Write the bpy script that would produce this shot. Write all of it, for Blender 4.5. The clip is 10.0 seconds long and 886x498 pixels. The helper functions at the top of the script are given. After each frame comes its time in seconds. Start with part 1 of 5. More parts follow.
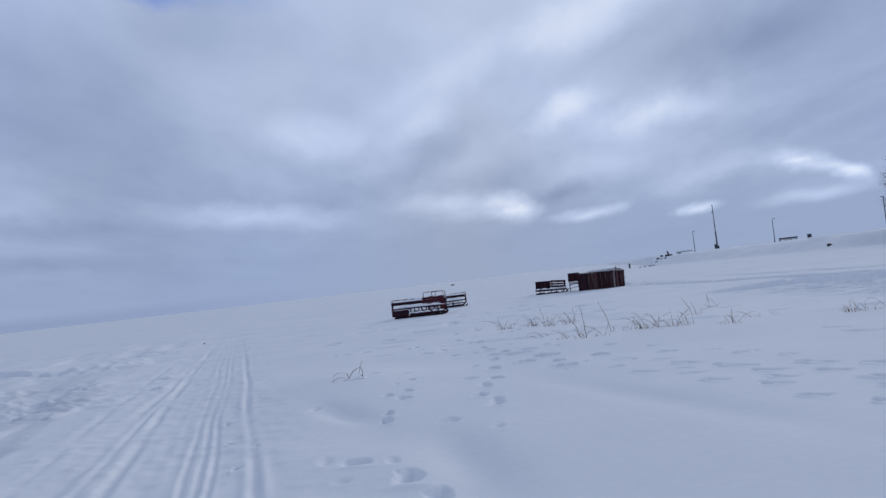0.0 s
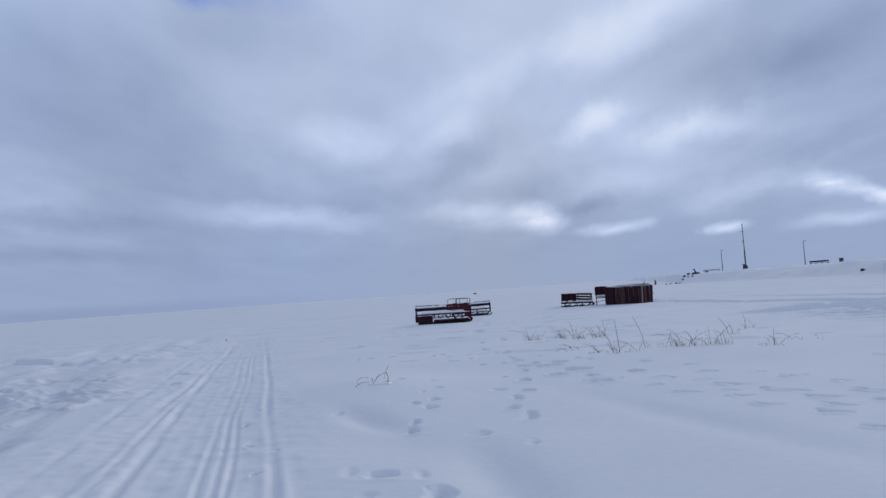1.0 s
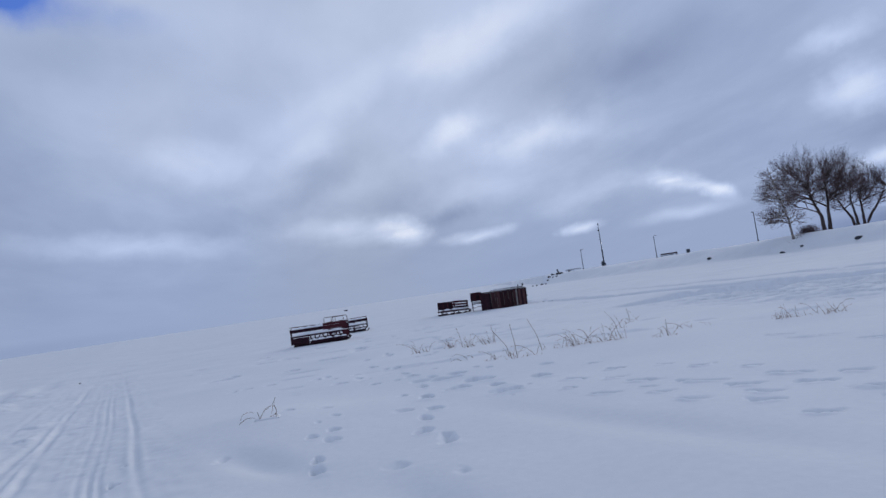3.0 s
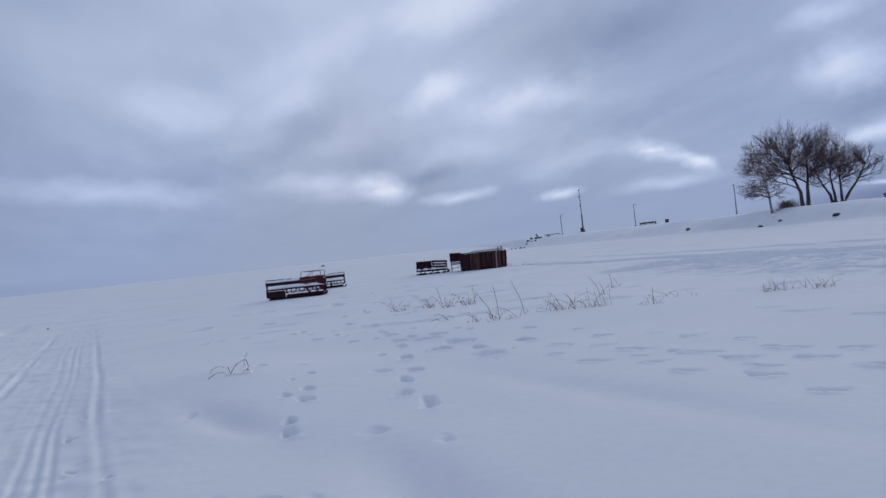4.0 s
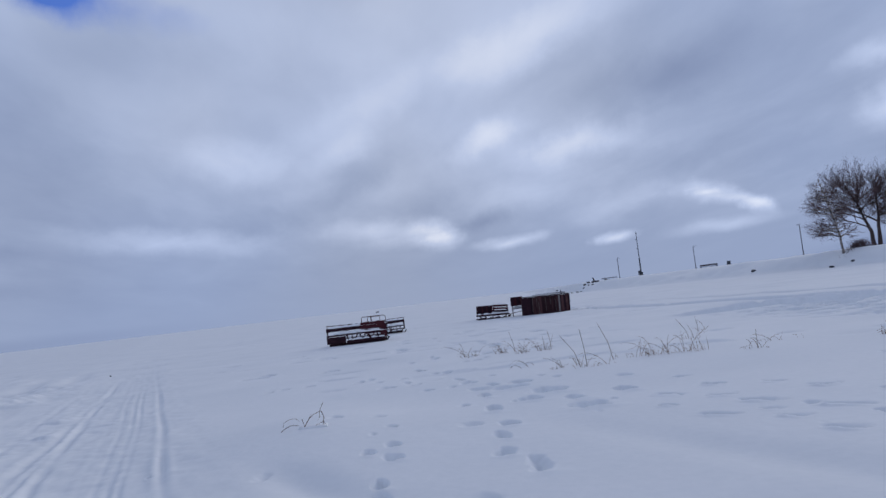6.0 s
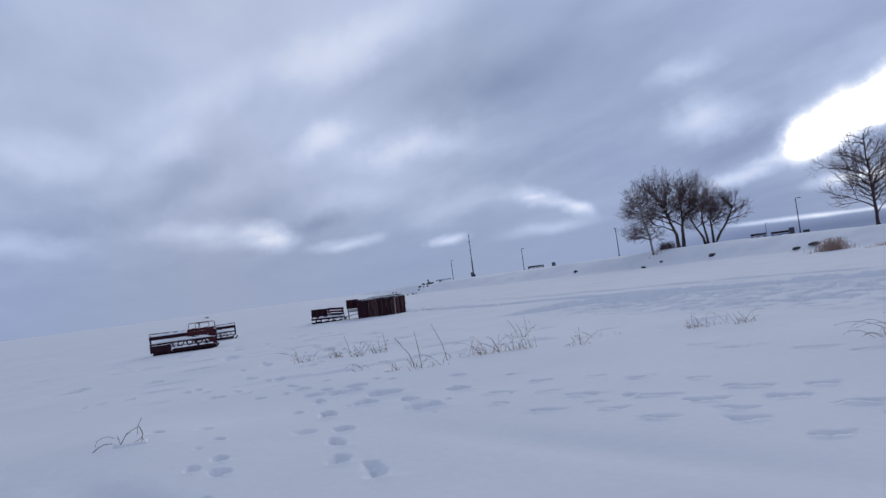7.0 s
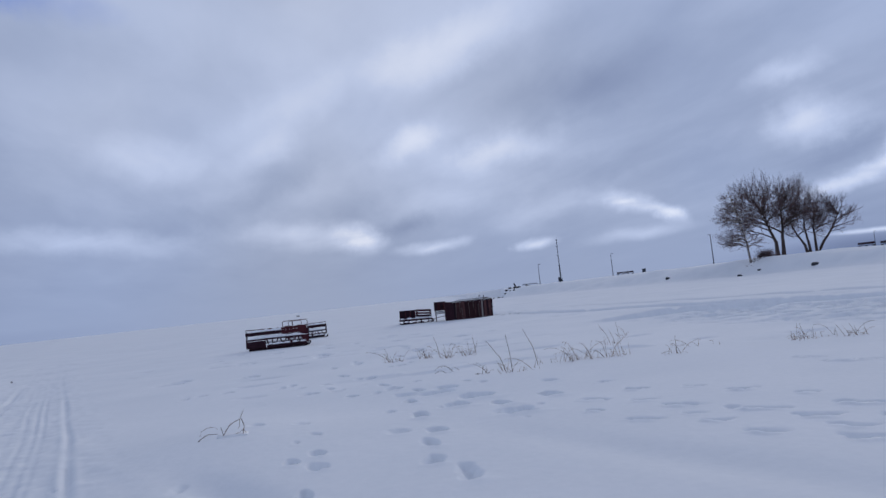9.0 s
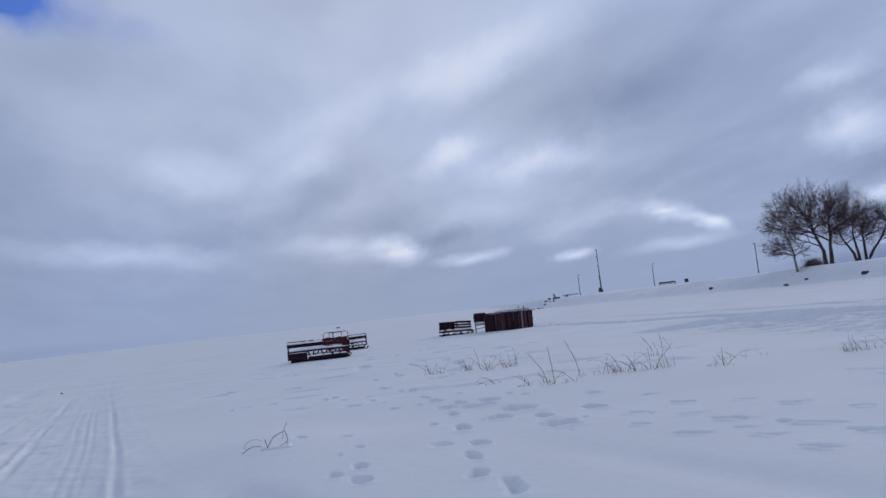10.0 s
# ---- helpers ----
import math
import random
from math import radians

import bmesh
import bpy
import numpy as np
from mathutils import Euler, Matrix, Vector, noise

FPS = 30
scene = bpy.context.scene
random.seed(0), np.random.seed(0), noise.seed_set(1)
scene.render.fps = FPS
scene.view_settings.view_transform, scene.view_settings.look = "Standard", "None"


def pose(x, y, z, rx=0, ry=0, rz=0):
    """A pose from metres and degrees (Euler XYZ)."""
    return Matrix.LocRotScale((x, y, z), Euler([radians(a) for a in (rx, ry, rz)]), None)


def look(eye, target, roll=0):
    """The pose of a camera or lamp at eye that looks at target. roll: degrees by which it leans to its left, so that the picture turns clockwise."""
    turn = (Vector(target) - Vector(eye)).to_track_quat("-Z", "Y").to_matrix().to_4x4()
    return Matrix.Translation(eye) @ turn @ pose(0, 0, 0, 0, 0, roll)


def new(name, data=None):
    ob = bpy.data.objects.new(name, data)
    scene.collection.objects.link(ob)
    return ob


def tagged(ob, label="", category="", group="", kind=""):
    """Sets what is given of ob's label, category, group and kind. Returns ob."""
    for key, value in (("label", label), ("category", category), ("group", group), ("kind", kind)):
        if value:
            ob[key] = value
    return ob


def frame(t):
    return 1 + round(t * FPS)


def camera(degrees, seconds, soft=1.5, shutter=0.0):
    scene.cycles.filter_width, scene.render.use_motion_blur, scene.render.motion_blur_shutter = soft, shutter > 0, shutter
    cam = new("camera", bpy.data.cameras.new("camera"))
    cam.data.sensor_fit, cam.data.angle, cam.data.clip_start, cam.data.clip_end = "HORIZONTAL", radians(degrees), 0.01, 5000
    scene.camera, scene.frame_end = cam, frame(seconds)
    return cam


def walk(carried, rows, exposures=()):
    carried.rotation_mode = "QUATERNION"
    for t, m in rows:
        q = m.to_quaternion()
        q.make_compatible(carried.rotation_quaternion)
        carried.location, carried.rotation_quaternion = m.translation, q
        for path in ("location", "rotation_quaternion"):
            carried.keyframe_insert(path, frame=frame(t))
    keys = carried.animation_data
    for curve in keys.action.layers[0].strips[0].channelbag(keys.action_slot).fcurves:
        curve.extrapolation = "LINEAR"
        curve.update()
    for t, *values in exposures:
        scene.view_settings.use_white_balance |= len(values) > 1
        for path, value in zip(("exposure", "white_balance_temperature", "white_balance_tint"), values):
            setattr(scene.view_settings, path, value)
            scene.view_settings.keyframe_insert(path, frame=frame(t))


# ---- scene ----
cam = camera(60.91, 10.0, soft=1.5)
# seconds, eye x, y, z in metres; pitch, lean to the right, yaw in degrees
ROWS = [
    (0.0, -0.000, -0.000, 1.550, 2.55, 6.65, -0.00),
    (0.5, -0.048, 0.202, 1.515, 3.05, 5.67, 0.76),
    (1.0, -0.166, 0.466, 1.522, 3.30, 4.05, 1.75),
    (1.5, -0.212, 0.722, 1.508, 0.99, 6.02, 1.45),
    (2.0, -0.256, 1.034, 1.517, 1.53, 7.95, 2.78),
    (2.5, -0.348, 1.258, 1.503, 0.71, 4.26, -1.52),
    (3.0, -0.477, 1.503, 1.523, 3.26, 8.65, -8.43),
    (3.2, -0.514, 1.582, 1.505, 2.09, 7.39, -10.76),
    (4.3, -0.500, 2.159, 1.500, 0.03, 6.01, -9.41),
    (4.5, -0.504, 2.219, 1.503, 2.52, 5.41, -13.45),
    (5.0, -0.662, 2.501, 1.482, 3.26, 8.65, -11.08),
    (5.2, -0.720, 2.611, 1.478, 2.47, 6.83, -9.09),
    (6.3, -0.845, 3.093, 1.474, 4.22, 7.03, -5.74),
    (6.5, -0.835, 3.104, 1.474, 3.38, 6.63, -8.10),
    (7.0, -0.790, 3.141, 1.479, 2.57, 7.54, -18.42),
    (7.5, -0.774, 3.135, 1.485, 3.65, 7.23, -23.03),
    (8.0, -0.792, 3.137, 1.476, 3.36, 6.06, -21.47),
    (8.5, -0.838, 3.157, 1.476, 3.31, 5.74, -17.19),
    (9.0, -0.886, 3.188, 1.479, 3.62, 6.28, -11.92),
    (9.5, -0.895, 3.208, 1.479, 3.99, 6.29, -9.95),
    (10.0, -0.908, 3.222, 1.492, 4.79, 6.50, -9.09),
]
walk(cam, [(t, pose(x, y, z, 90, 0, yaw) @ pose(0, 0, 0, pitch) @ pose(0, 0, 0, 0, 0, -lean)) for t, x, y, z, pitch, lean, yaw in ROWS],
     [(0.0, 0.0, 6400, 10), (2.5, 0.0, 6400, 10.5), (4.5, -0.08, 6440, 12), (6.5, -0.08, 6440, 12), (7.5, -0.02, 6500, 12.5), (8.3, -0.04, 6500, 12.5), (10.0, -0.08, 6460, 12)])

# ---- world, sun ----
SUN_AZ, SUN_EL = 36.0, 15.0
world = bpy.data.worlds.new("winter_sky")
scene.world = world
world.use_nodes = True
wt = world.node_tree
wt.nodes.clear()


def link(tree, a, b):
    tree.links.new(a, b)


def wmath(op, a, b=None, c=None, clamp=False):
    n = wt.nodes.new("ShaderNodeMath")
    n.operation, n.use_clamp = op, clamp
    for slot, v in zip(n.inputs, (a, b, c)):
        if v is None:
            continue
        if isinstance(v, (int, float)):
            slot.default_value = v
        else:
            wt.links.new(v, slot)
    return n.outputs[0]


def wcombine(x, y, z):
    n = wt.nodes.new("ShaderNodeCombineXYZ")
    for slot, v in zip(n.inputs, (x, y, z)):
        if isinstance(v, (int, float)):
            slot.default_value = v
        else:
            wt.links.new(v, slot)
    return n.outputs[0]


def wnoise(vector, scale, detail, rough=0.5, distortion=0.0):
    n = wt.nodes.new("ShaderNodeTexNoise")
    n.inputs["Scale"].default_value, n.inputs["Detail"].default_value = scale, detail
    n.inputs["Roughness"].default_value, n.inputs["Distortion"].default_value = rough, distortion
    wt.links.new(vector, n.inputs["Vector"])
    return n


def wramp(value, stops):
    n = wt.nodes.new("ShaderNodeValToRGB")
    n.color_ramp.interpolation = "EASE" if len(stops) == 2 else "LINEAR"
    while len(n.color_ramp.elements) < len(stops):
        n.color_ramp.elements.new(0.5)
    for e, (at, colour) in zip(n.color_ramp.elements, stops):
        e.position, e.color = at, (*colour, 1)
    wt.links.new(value, n.inputs[0])
    return n.outputs[0]


def wmix(fac, a, b):
    n = wt.nodes.new("ShaderNodeMix")
    n.data_type = "RGBA"
    for slot, v in ((n.inputs["Factor"], fac), (n.inputs[6], a), (n.inputs[7], b)):
        if isinstance(v, (int, float)):
            slot.default_value = v
        elif isinstance(v, tuple):
            slot.default_value = (*v, 1)
        else:
            wt.links.new(v, slot)
    return n.outputs[2]


# The cloud deck: banks and breaks, each as azimuth, elevation, half width, half height (degrees), tilt, weight
BREAKS_AHEAD = [
    (10.4, 11.7, 3.6, 1.5, 16, 0.22), (16.4, 10.3, 5.2, 1.5, 4, 0.21), (-0.8, 12.3, 4.0, 1.3, 24, 0.13), (12.5, 7.6, 6.0, 1.9, 8, 0.08), (5.7, 5.1, 2.7, 1.3, -10, 0.36),
    (2.0, 5.7, 5.0, 1.2, -5, 0.22), (11.2, 3.8, 3.2, 0.60, 3, 0.31), (18.9, 3.3, 1.8, 0.50, 6, 0.36),
    (19.4, 5.5, 3.8, 1.2, 12, 0.12), (-9.4, 12.2, 5.0, 2.0, -8, 0.16), (12.8, 18.0, 7.5, 2.4, 22, 0.22),
    (-13.3, 6.4, 9.0, 1.1, -7, 0.18), (-3.0, 14.0, 10.0, 4.5, 25, 0.09), (2.0, 15.4, 14.0, 2.0, 22, 0.11), (9.0, 21.5, 10.0, 5.0, 18, 0.17),
]
BREAKS_SUNWARD = [
    (26.2, 5.4, 2.4, 0.90, -16, 0.36), (28.8, 4.2, 1.7, 0.75, -20, 0.40), (23.0, 6.0, 3.0, 1.0, 6, 0.07), (26.5, 3.0, 4.6, 0.60, 2, 0.20), (46.6, 7.4, 4.2, 2.0, 24, 1.5),
    (51.2, 8.9, 4.4, 1.7, 16, 1.5), (45.0, 5.9, 2.2, 1.1, 10, 0.9), (51.5, 3.6, 3.4, 0.85, 5, 1.05), (55.2, 11.0, 4.0, 1.0, 30, 0.5),
    (43.5, 1.25, 5.5, 0.22, -1, 0.6), (51.5, 1.10, 5.0, 0.20, -1, 0.6), (47.2, 3.4, 3.6, 0.65, 2, 0.55), (38.0, 12.5, 3.6, 1.1, 10, 0.22), (39.2, 9.0, 3.0, 2.2, 4, 0.30),
    (40.7, 4.9, 4.4, 0.8, 12, 0.32), (48.5, 8.2, 9.0, 4.0, 16, 0.22),
]
BANKS = [
    (22.5, 13.5, 10.0, 3.0, 14, -0.13), (12.5, 5.8, 5.0, 1.2, 5, -0.05), (0.5, 10.2, 5.0, 1.5, 28, -0.13), (9.6, 5.7, 2.2, 0.9, 12, -0.15),
    (-3.0, 7.6, 8.0, 1.6, 0, -0.10), (31.0, 14.5, 14.0, 3.2, 8, -0.10), (21.0, 8.3, 10.0, 1.5, 0, -0.05),
    (52.4, 6.1, 4.0, 1.1, 6, -0.55), (41.0, 7.0, 4.0, 1.4, 10, -0.16), (48.0, 0.35, 15.0, 0.8, 0, -0.40),
    (-28.0, 15.0, 11.0, 7.0, -20, -0.22), (-29.0, 6.6, 7.0, 0.9, -4, -0.12), (-28.0, 4.3, 8.0, 0.8, -3, -0.09), (-30.0, 0.25, 20.0, 0.7, 0, -0.09),
]
# broad thinner and thicker stretches of the deck
VEILS = [
    (13.8, 9.9, 12.0, 5.4, -10, 0.15), (-0.5, 8.1, 5.8, 3.9, 25, 0.106), (19.9, 21.0, 6.5, 3.3, 20, 0.144), (31.7, 9.8, 12.9, 3.2, 10, -0.097), (28.2, 17.9, 12.0, 4.1, 20, -0.085),
    (9.1, 21.6, 7.0, 3.9, 25, -0.105), (-3.4, 13.8, 6.8, 4.8, 10, -0.069), (-17.2, 19.9, 7.8, 3.3, 0, -0.088), (-6.0, 21.5, 9.9, 3.6, -10, 0.073), (48.3, 13.7, 10.3, 3.1, 20, -0.08),
    (-20.6, 7.7, 5.1, 6.4, -10, -0.076), (40.2, 1.0, 6.8, 3.5, -10, -0.072), (28.8, 4.8, 11.9, 3.9, 0, 0.03), (20.7, 12.5, 6.0, 3.3, 0, 0.051),
]
CLEAR = [(-19.8, 23.1, 4.6, 1.7, -14, 1.0), (-13.5, 22.2, 4.0, 1.1, -12, 0.20), (-19.0, 25.5, 6.0, 3.0, -5, 1.0)]

coords = wt.nodes.new("ShaderNodeTexCoord")
ray_way = coords.outputs["Generated"]
split = wt.nodes.new("ShaderNodeSeparateXYZ")
wt.links.new(ray_way, split.inputs[0])
dx, dy, dz = split.outputs
azimuth = wmath("MULTIPLY", wmath("ARCTAN2", dx, dy), 57.29578)
elevation = wmath("MULTIPLY", wmath("ARCSINE", dz), 57.29578)
# flat deck seen in perspective, streaks running away from the viewer
low = wmath("ADD", wmath("ABSOLUTE", dz), 0.11)
deck = wcombine(wmath("DIVIDE", dx, low), wmath("MULTIPLY", wmath("DIVIDE", dy, low), 0.42), 0.0)
streaks = wnoise(deck, 1.15, 5, 0.52, 0.5).outputs["Fac"]
wisps = wnoise(deck, 3.6, 4, 0.55, 0.3).outputs["Fac"]
# ragged edges of the breaks
rough_a = wnoise(ray_way, 10.0, 6, 0.60)
ragged = wt.nodes.new("ShaderNodeSeparateXYZ")
wt.links.new(rough_a.outputs["Color"], ragged.inputs[0])
spread = wmath("MINIMUM", wmath("MULTIPLY", wmath("ABSOLUTE", elevation), 0.12), 1.0)
warp_a = wmath("MULTIPLY", wmath("SUBTRACT", ragged.outputs[0], 0.5), 6.0)
warp_e = wmath("MULTIPLY", wmath("MULTIPLY", wmath("SUBTRACT", ragged.outputs[1], 0.5), 3.2), spread)
place = wcombine(wmath("ADD", azimuth, warp_a), wmath("ADD", elevation, warp_e), 0.0)


def gathered(patches):
    total = None
    for az, el, wide, high, tilt, weight in patches:
        m = wt.nodes.new("ShaderNodeMapping")
        m.vector_type = "TEXTURE"
        m.inputs["Location"].default_value = (az, el, 0)
        m.inputs["Rotation"].default_value = (0, 0, radians(tilt))
        m.inputs["Scale"].default_value = (wide, high, 1)
        wt.links.new(place, m.inputs["Vector"])
        far = wt.nodes.new("ShaderNodeVectorMath")
        far.operation = "LENGTH"
        wt.links.new(m.outputs[0], far.inputs[0])
        r = wt.nodes.new("ShaderNodeMapRange")
        r.interpolation_type = "SMOOTHSTEP"
        r.inputs["From Min"].default_value, r.inputs["From Max"].default_value = 0.0, 1.25
        r.inputs["To Min"].default_value, r.inputs["To Max"].default_value = weight, 0.0
        wt.links.new(far.outputs["Value"], r.inputs["Value"])
        total = r.outputs["Result"] if total is None else wmath("ADD", total, r.outputs["Result"])
    return total


torn_at = wcombine(wmath("MULTIPLY", azimuth, 0.16), wmath("SUBTRACT", wmath("MULTIPLY", elevation, 0.62), wmath("MULTIPLY", azimuth, 0.06)), 0.0)
torn = wmath("ADD", wmath("MULTIPLY", wnoise(torn_at, 1.3, 3, 0.5, 0.5).outputs["Fac"], 1.3), 0.38)
low_down = wmath("MULTIPLY", wmath("SUBTRACT", 11.0, elevation), 0.20, clamp=True)
torn = wmath("ADD", 1.0, wmath("MULTIPLY", low_down, wmath("SUBTRACT", torn, 1.0)))
lift = wmath("ADD", wmath("MULTIPLY", torn, wmath("ADD", gathered(BREAKS_AHEAD), gathered(BREAKS_SUNWARD))), wmath("ADD", gathered(BANKS), gathered(VEILS)))
fade = wmath("MULTIPLY", elevation, 0.14, clamp=True)
grain = wmath("ADD", wmath("MULTIPLY", wmath("SUBTRACT", streaks, 0.5), 0.32), wmath("MULTIPLY", wmath("SUBTRACT", wisps, 0.5), 0.16))
rising = wmath("MULTIPLY", wmath("SUBTRACT", elevation, 3.0), 0.10, clamp=True)
high_sky = wmath("ADD", wmath("MULTIPLY", rising, 0.15), wmath("MULTIPLY", wmath("MAXIMUM", wmath("SUBTRACT", elevation, 24.0), 0.0), -0.0085))
thick = wmath("ADD", wmath("ADD", wmath("ADD", lift, wmath("MULTIPLY", grain, fade)), 0.412), high_sky)
cloud = wramp(wmath("MULTIPLY", thick, 0.4), [
    (0.00, (0.155, 0.205, 0.340)), (0.10, (0.230, 0.292, 0.450)), (0.18, (0.333, 0.410, 0.580)),
    (0.28, (0.503, 0.595, 0.792)), (0.42, (0.860, 0.920, 1.020)), (0.70, (2.000, 2.000, 2.000)), (1.00, (3.200, 3.100, 3.000))])
ahead_warm = wmath("SUBTRACT", 1.0, wmath("DIVIDE", wmath("ABSOLUTE", wmath("SUBTRACT", azimuth, 4.0)), 22.0), clamp=True)
tint_noise = wmath("ADD", wnoise(ray_way, 2.4, 2).outputs["Fac"], wmath("SUBTRACT", wmath("MULTIPLY", ahead_warm, 0.32), 0.12))
cool = wmix(tint_noise, (0.92, 0.98, 1.09), (1.09, 1.02, 0.93))
overhead = wmath("MULTIPLY", wmath("SUBTRACT", elevation, 22.0), 0.05, clamp=True)
tint = wmix(overhead, cool, (1.10, 1.03, 0.95))
tinted = wt.nodes.new("ShaderNodeVectorMath")
tinted.operation = "MULTIPLY"
wt.links.new(cloud, tinted.inputs[0])
wt.links.new(tint, tinted.inputs[1])
sky = wt.nodes.new("ShaderNodeTexSky")
sky.sky_type, sky.sun_disc = "NISHITA", False
sky.sun_elevation, sky.sun_rotation = radians(SUN_EL), radians(SUN_AZ)
dim = wt.nodes.new("ShaderNodeVectorMath")
dim.operation = "MULTIPLY"
dim.inputs[1].default_value = (0.112, 0.110, 0.165)
sky.ozone_density, sky.air_density = 6.0, 1.0
wt.links.new(sky.outputs[0], dim.inputs[0])
hole = wmath("MULTIPLY", gathered(CLEAR), 1.0, clamp=True)
overall = wmix(hole, tinted.outputs[0], dim.outputs[0])
glow = wt.nodes.new("ShaderNodeBackground")
glow.inputs["Strength"].default_value = 1.0
wt.links.new(overall, glow.inputs["Color"])
out = wt.nodes.new("ShaderNodeOutputWorld")
wt.links.new(glow.outputs[0], out.inputs["Surface"])

sun = new("sun", bpy.data.lights.new("sun", "SUN"))
sun.data.energy, sun.data.angle, sun.data.color = 1.15, radians(36), (1.0, 0.93, 0.84)
sun_way = Vector((math.sin(radians(SUN_AZ)) * math.cos(radians(SUN_EL)), math.cos(radians(SUN_AZ)) * math.cos(radians(SUN_EL)), math.sin(radians(SUN_EL))))
sun.matrix_world = look(sun_way * 60, (0, 0, 0))

# ---- materials ----


def surface(name, dark, light, scale=4.0, rough=0.8, bump=0.2, fine=40.0, metal=0.0, stretch=(1, 1, 1), patch=None, depth=0.01, vary=0.0, gloss=0.5):
    """A weathered surface: two scales of noise between two colours, an optional third colour in patches, and fine relief."""
    m = bpy.data.materials.new(name)
    m.use_nodes = True
    nt = m.node_tree
    b = nt.nodes["Principled BSDF"]
    tc = nt.nodes.new("ShaderNodeTexCoord")
    mp = nt.nodes.new("ShaderNodeMapping")
    mp.inputs["Scale"].default_value = stretch
    link(nt, tc.outputs["Object"], mp.inputs["Vector"])
    n1, n2 = nt.nodes.new("ShaderNodeTexNoise"), nt.nodes.new("ShaderNodeTexNoise")
    for n, s, d in ((n1, scale, 4), (n2, fine, 3)):
        n.inputs["Scale"].default_value, n.inputs["Detail"].default_value = s, d
        link(nt, mp.outputs[0], n.inputs["Vector"])
    mixed = nt.nodes.new("ShaderNodeMath")
    mixed.operation = "MULTIPLY_ADD"
    mixed.inputs[1].default_value = 0.35
    link(nt, n2.outputs["Fac"], mixed.inputs[0])
    sc = nt.nodes.new("ShaderNodeMath")
    sc.operation = "MULTIPLY"
    sc.inputs[1].default_value = 0.65
    link(nt, n1.outputs["Fac"], sc.inputs[0])
    link(nt, sc.outputs[0], mixed.inputs[2])
    value = mixed.outputs[0]
    if vary:
        info = nt.nodes.new("ShaderNodeObjectInfo")
        shift = nt.nodes.new("ShaderNodeMath")
        shift.operation = "MULTIPLY_ADD"
        shift.inputs[1].default_value = vary
        link(nt, info.outputs["Random"], shift.inputs[0])
        sub = nt.nodes.new("ShaderNodeMath")
        sub.operation = "SUBTRACT"
        sub.inputs[1].default_value = vary / 2
        link(nt, value, sub.inputs[0])
        link(nt, sub.outputs[0], shift.inputs[2])
        value = shift.outputs[0]
    ramp = nt.nodes.new("ShaderNodeValToRGB")
    ramp.color_ramp.elements[0].position, ramp.color_ramp.elements[1].position = 0.32, 0.68
    ramp.color_ramp.elements[0].color, ramp.color_ramp.elements[1].color = (*dark, 1), (*light, 1)
    link(nt, value, ramp.inputs[0])
    colour = ramp.outputs[0]
    if patch:
        n3 = nt.nodes.new("ShaderNodeTexNoise")
        n3.inputs["Scale"].default_value, n3.inputs["Detail"].default_value = scale * 0.7, 5
        link(nt, tc.outputs["Object"], n3.inputs["Vector"])
        edge = nt.nodes.new("ShaderNodeMapRange")
        edge.inputs["From Min"].default_value, edge.inputs["From Max"].default_value = 0.54, 0.62
        link(nt, n3.outputs["Fac"], edge.inputs["Value"])
        mx = nt.nodes.new("ShaderNodeMix")
        mx.data_type = "RGBA"
        link(nt, edge.outputs[0], mx.inputs["Factor"])
        link(nt, colour, mx.inputs[6])
        mx.inputs[7].default_value = (*patch, 1)
        colour = mx.outputs[2]
    link(nt, colour, b.inputs["Base Color"])
    b.inputs["Roughness"].default_value, b.inputs["Metallic"].default_value = rough, metal
    b.inputs["Specular IOR Level"].default_value = gloss
    bp = nt.nodes.new("ShaderNodeBump")
    bp.inputs["Strength"].default_value, bp.inputs["Distance"].default_value = bump, depth
    link(nt, value, bp.inputs["Height"])
    link(nt, bp.outputs[0], b.inputs["Normal"])
    return m


SNOW = surface("snow", (0.778, 0.816, 0.855), (0.853, 0.881, 0.912), 0.35, 1.0, 0.5, 9.0, depth=0.02, gloss=0.05)


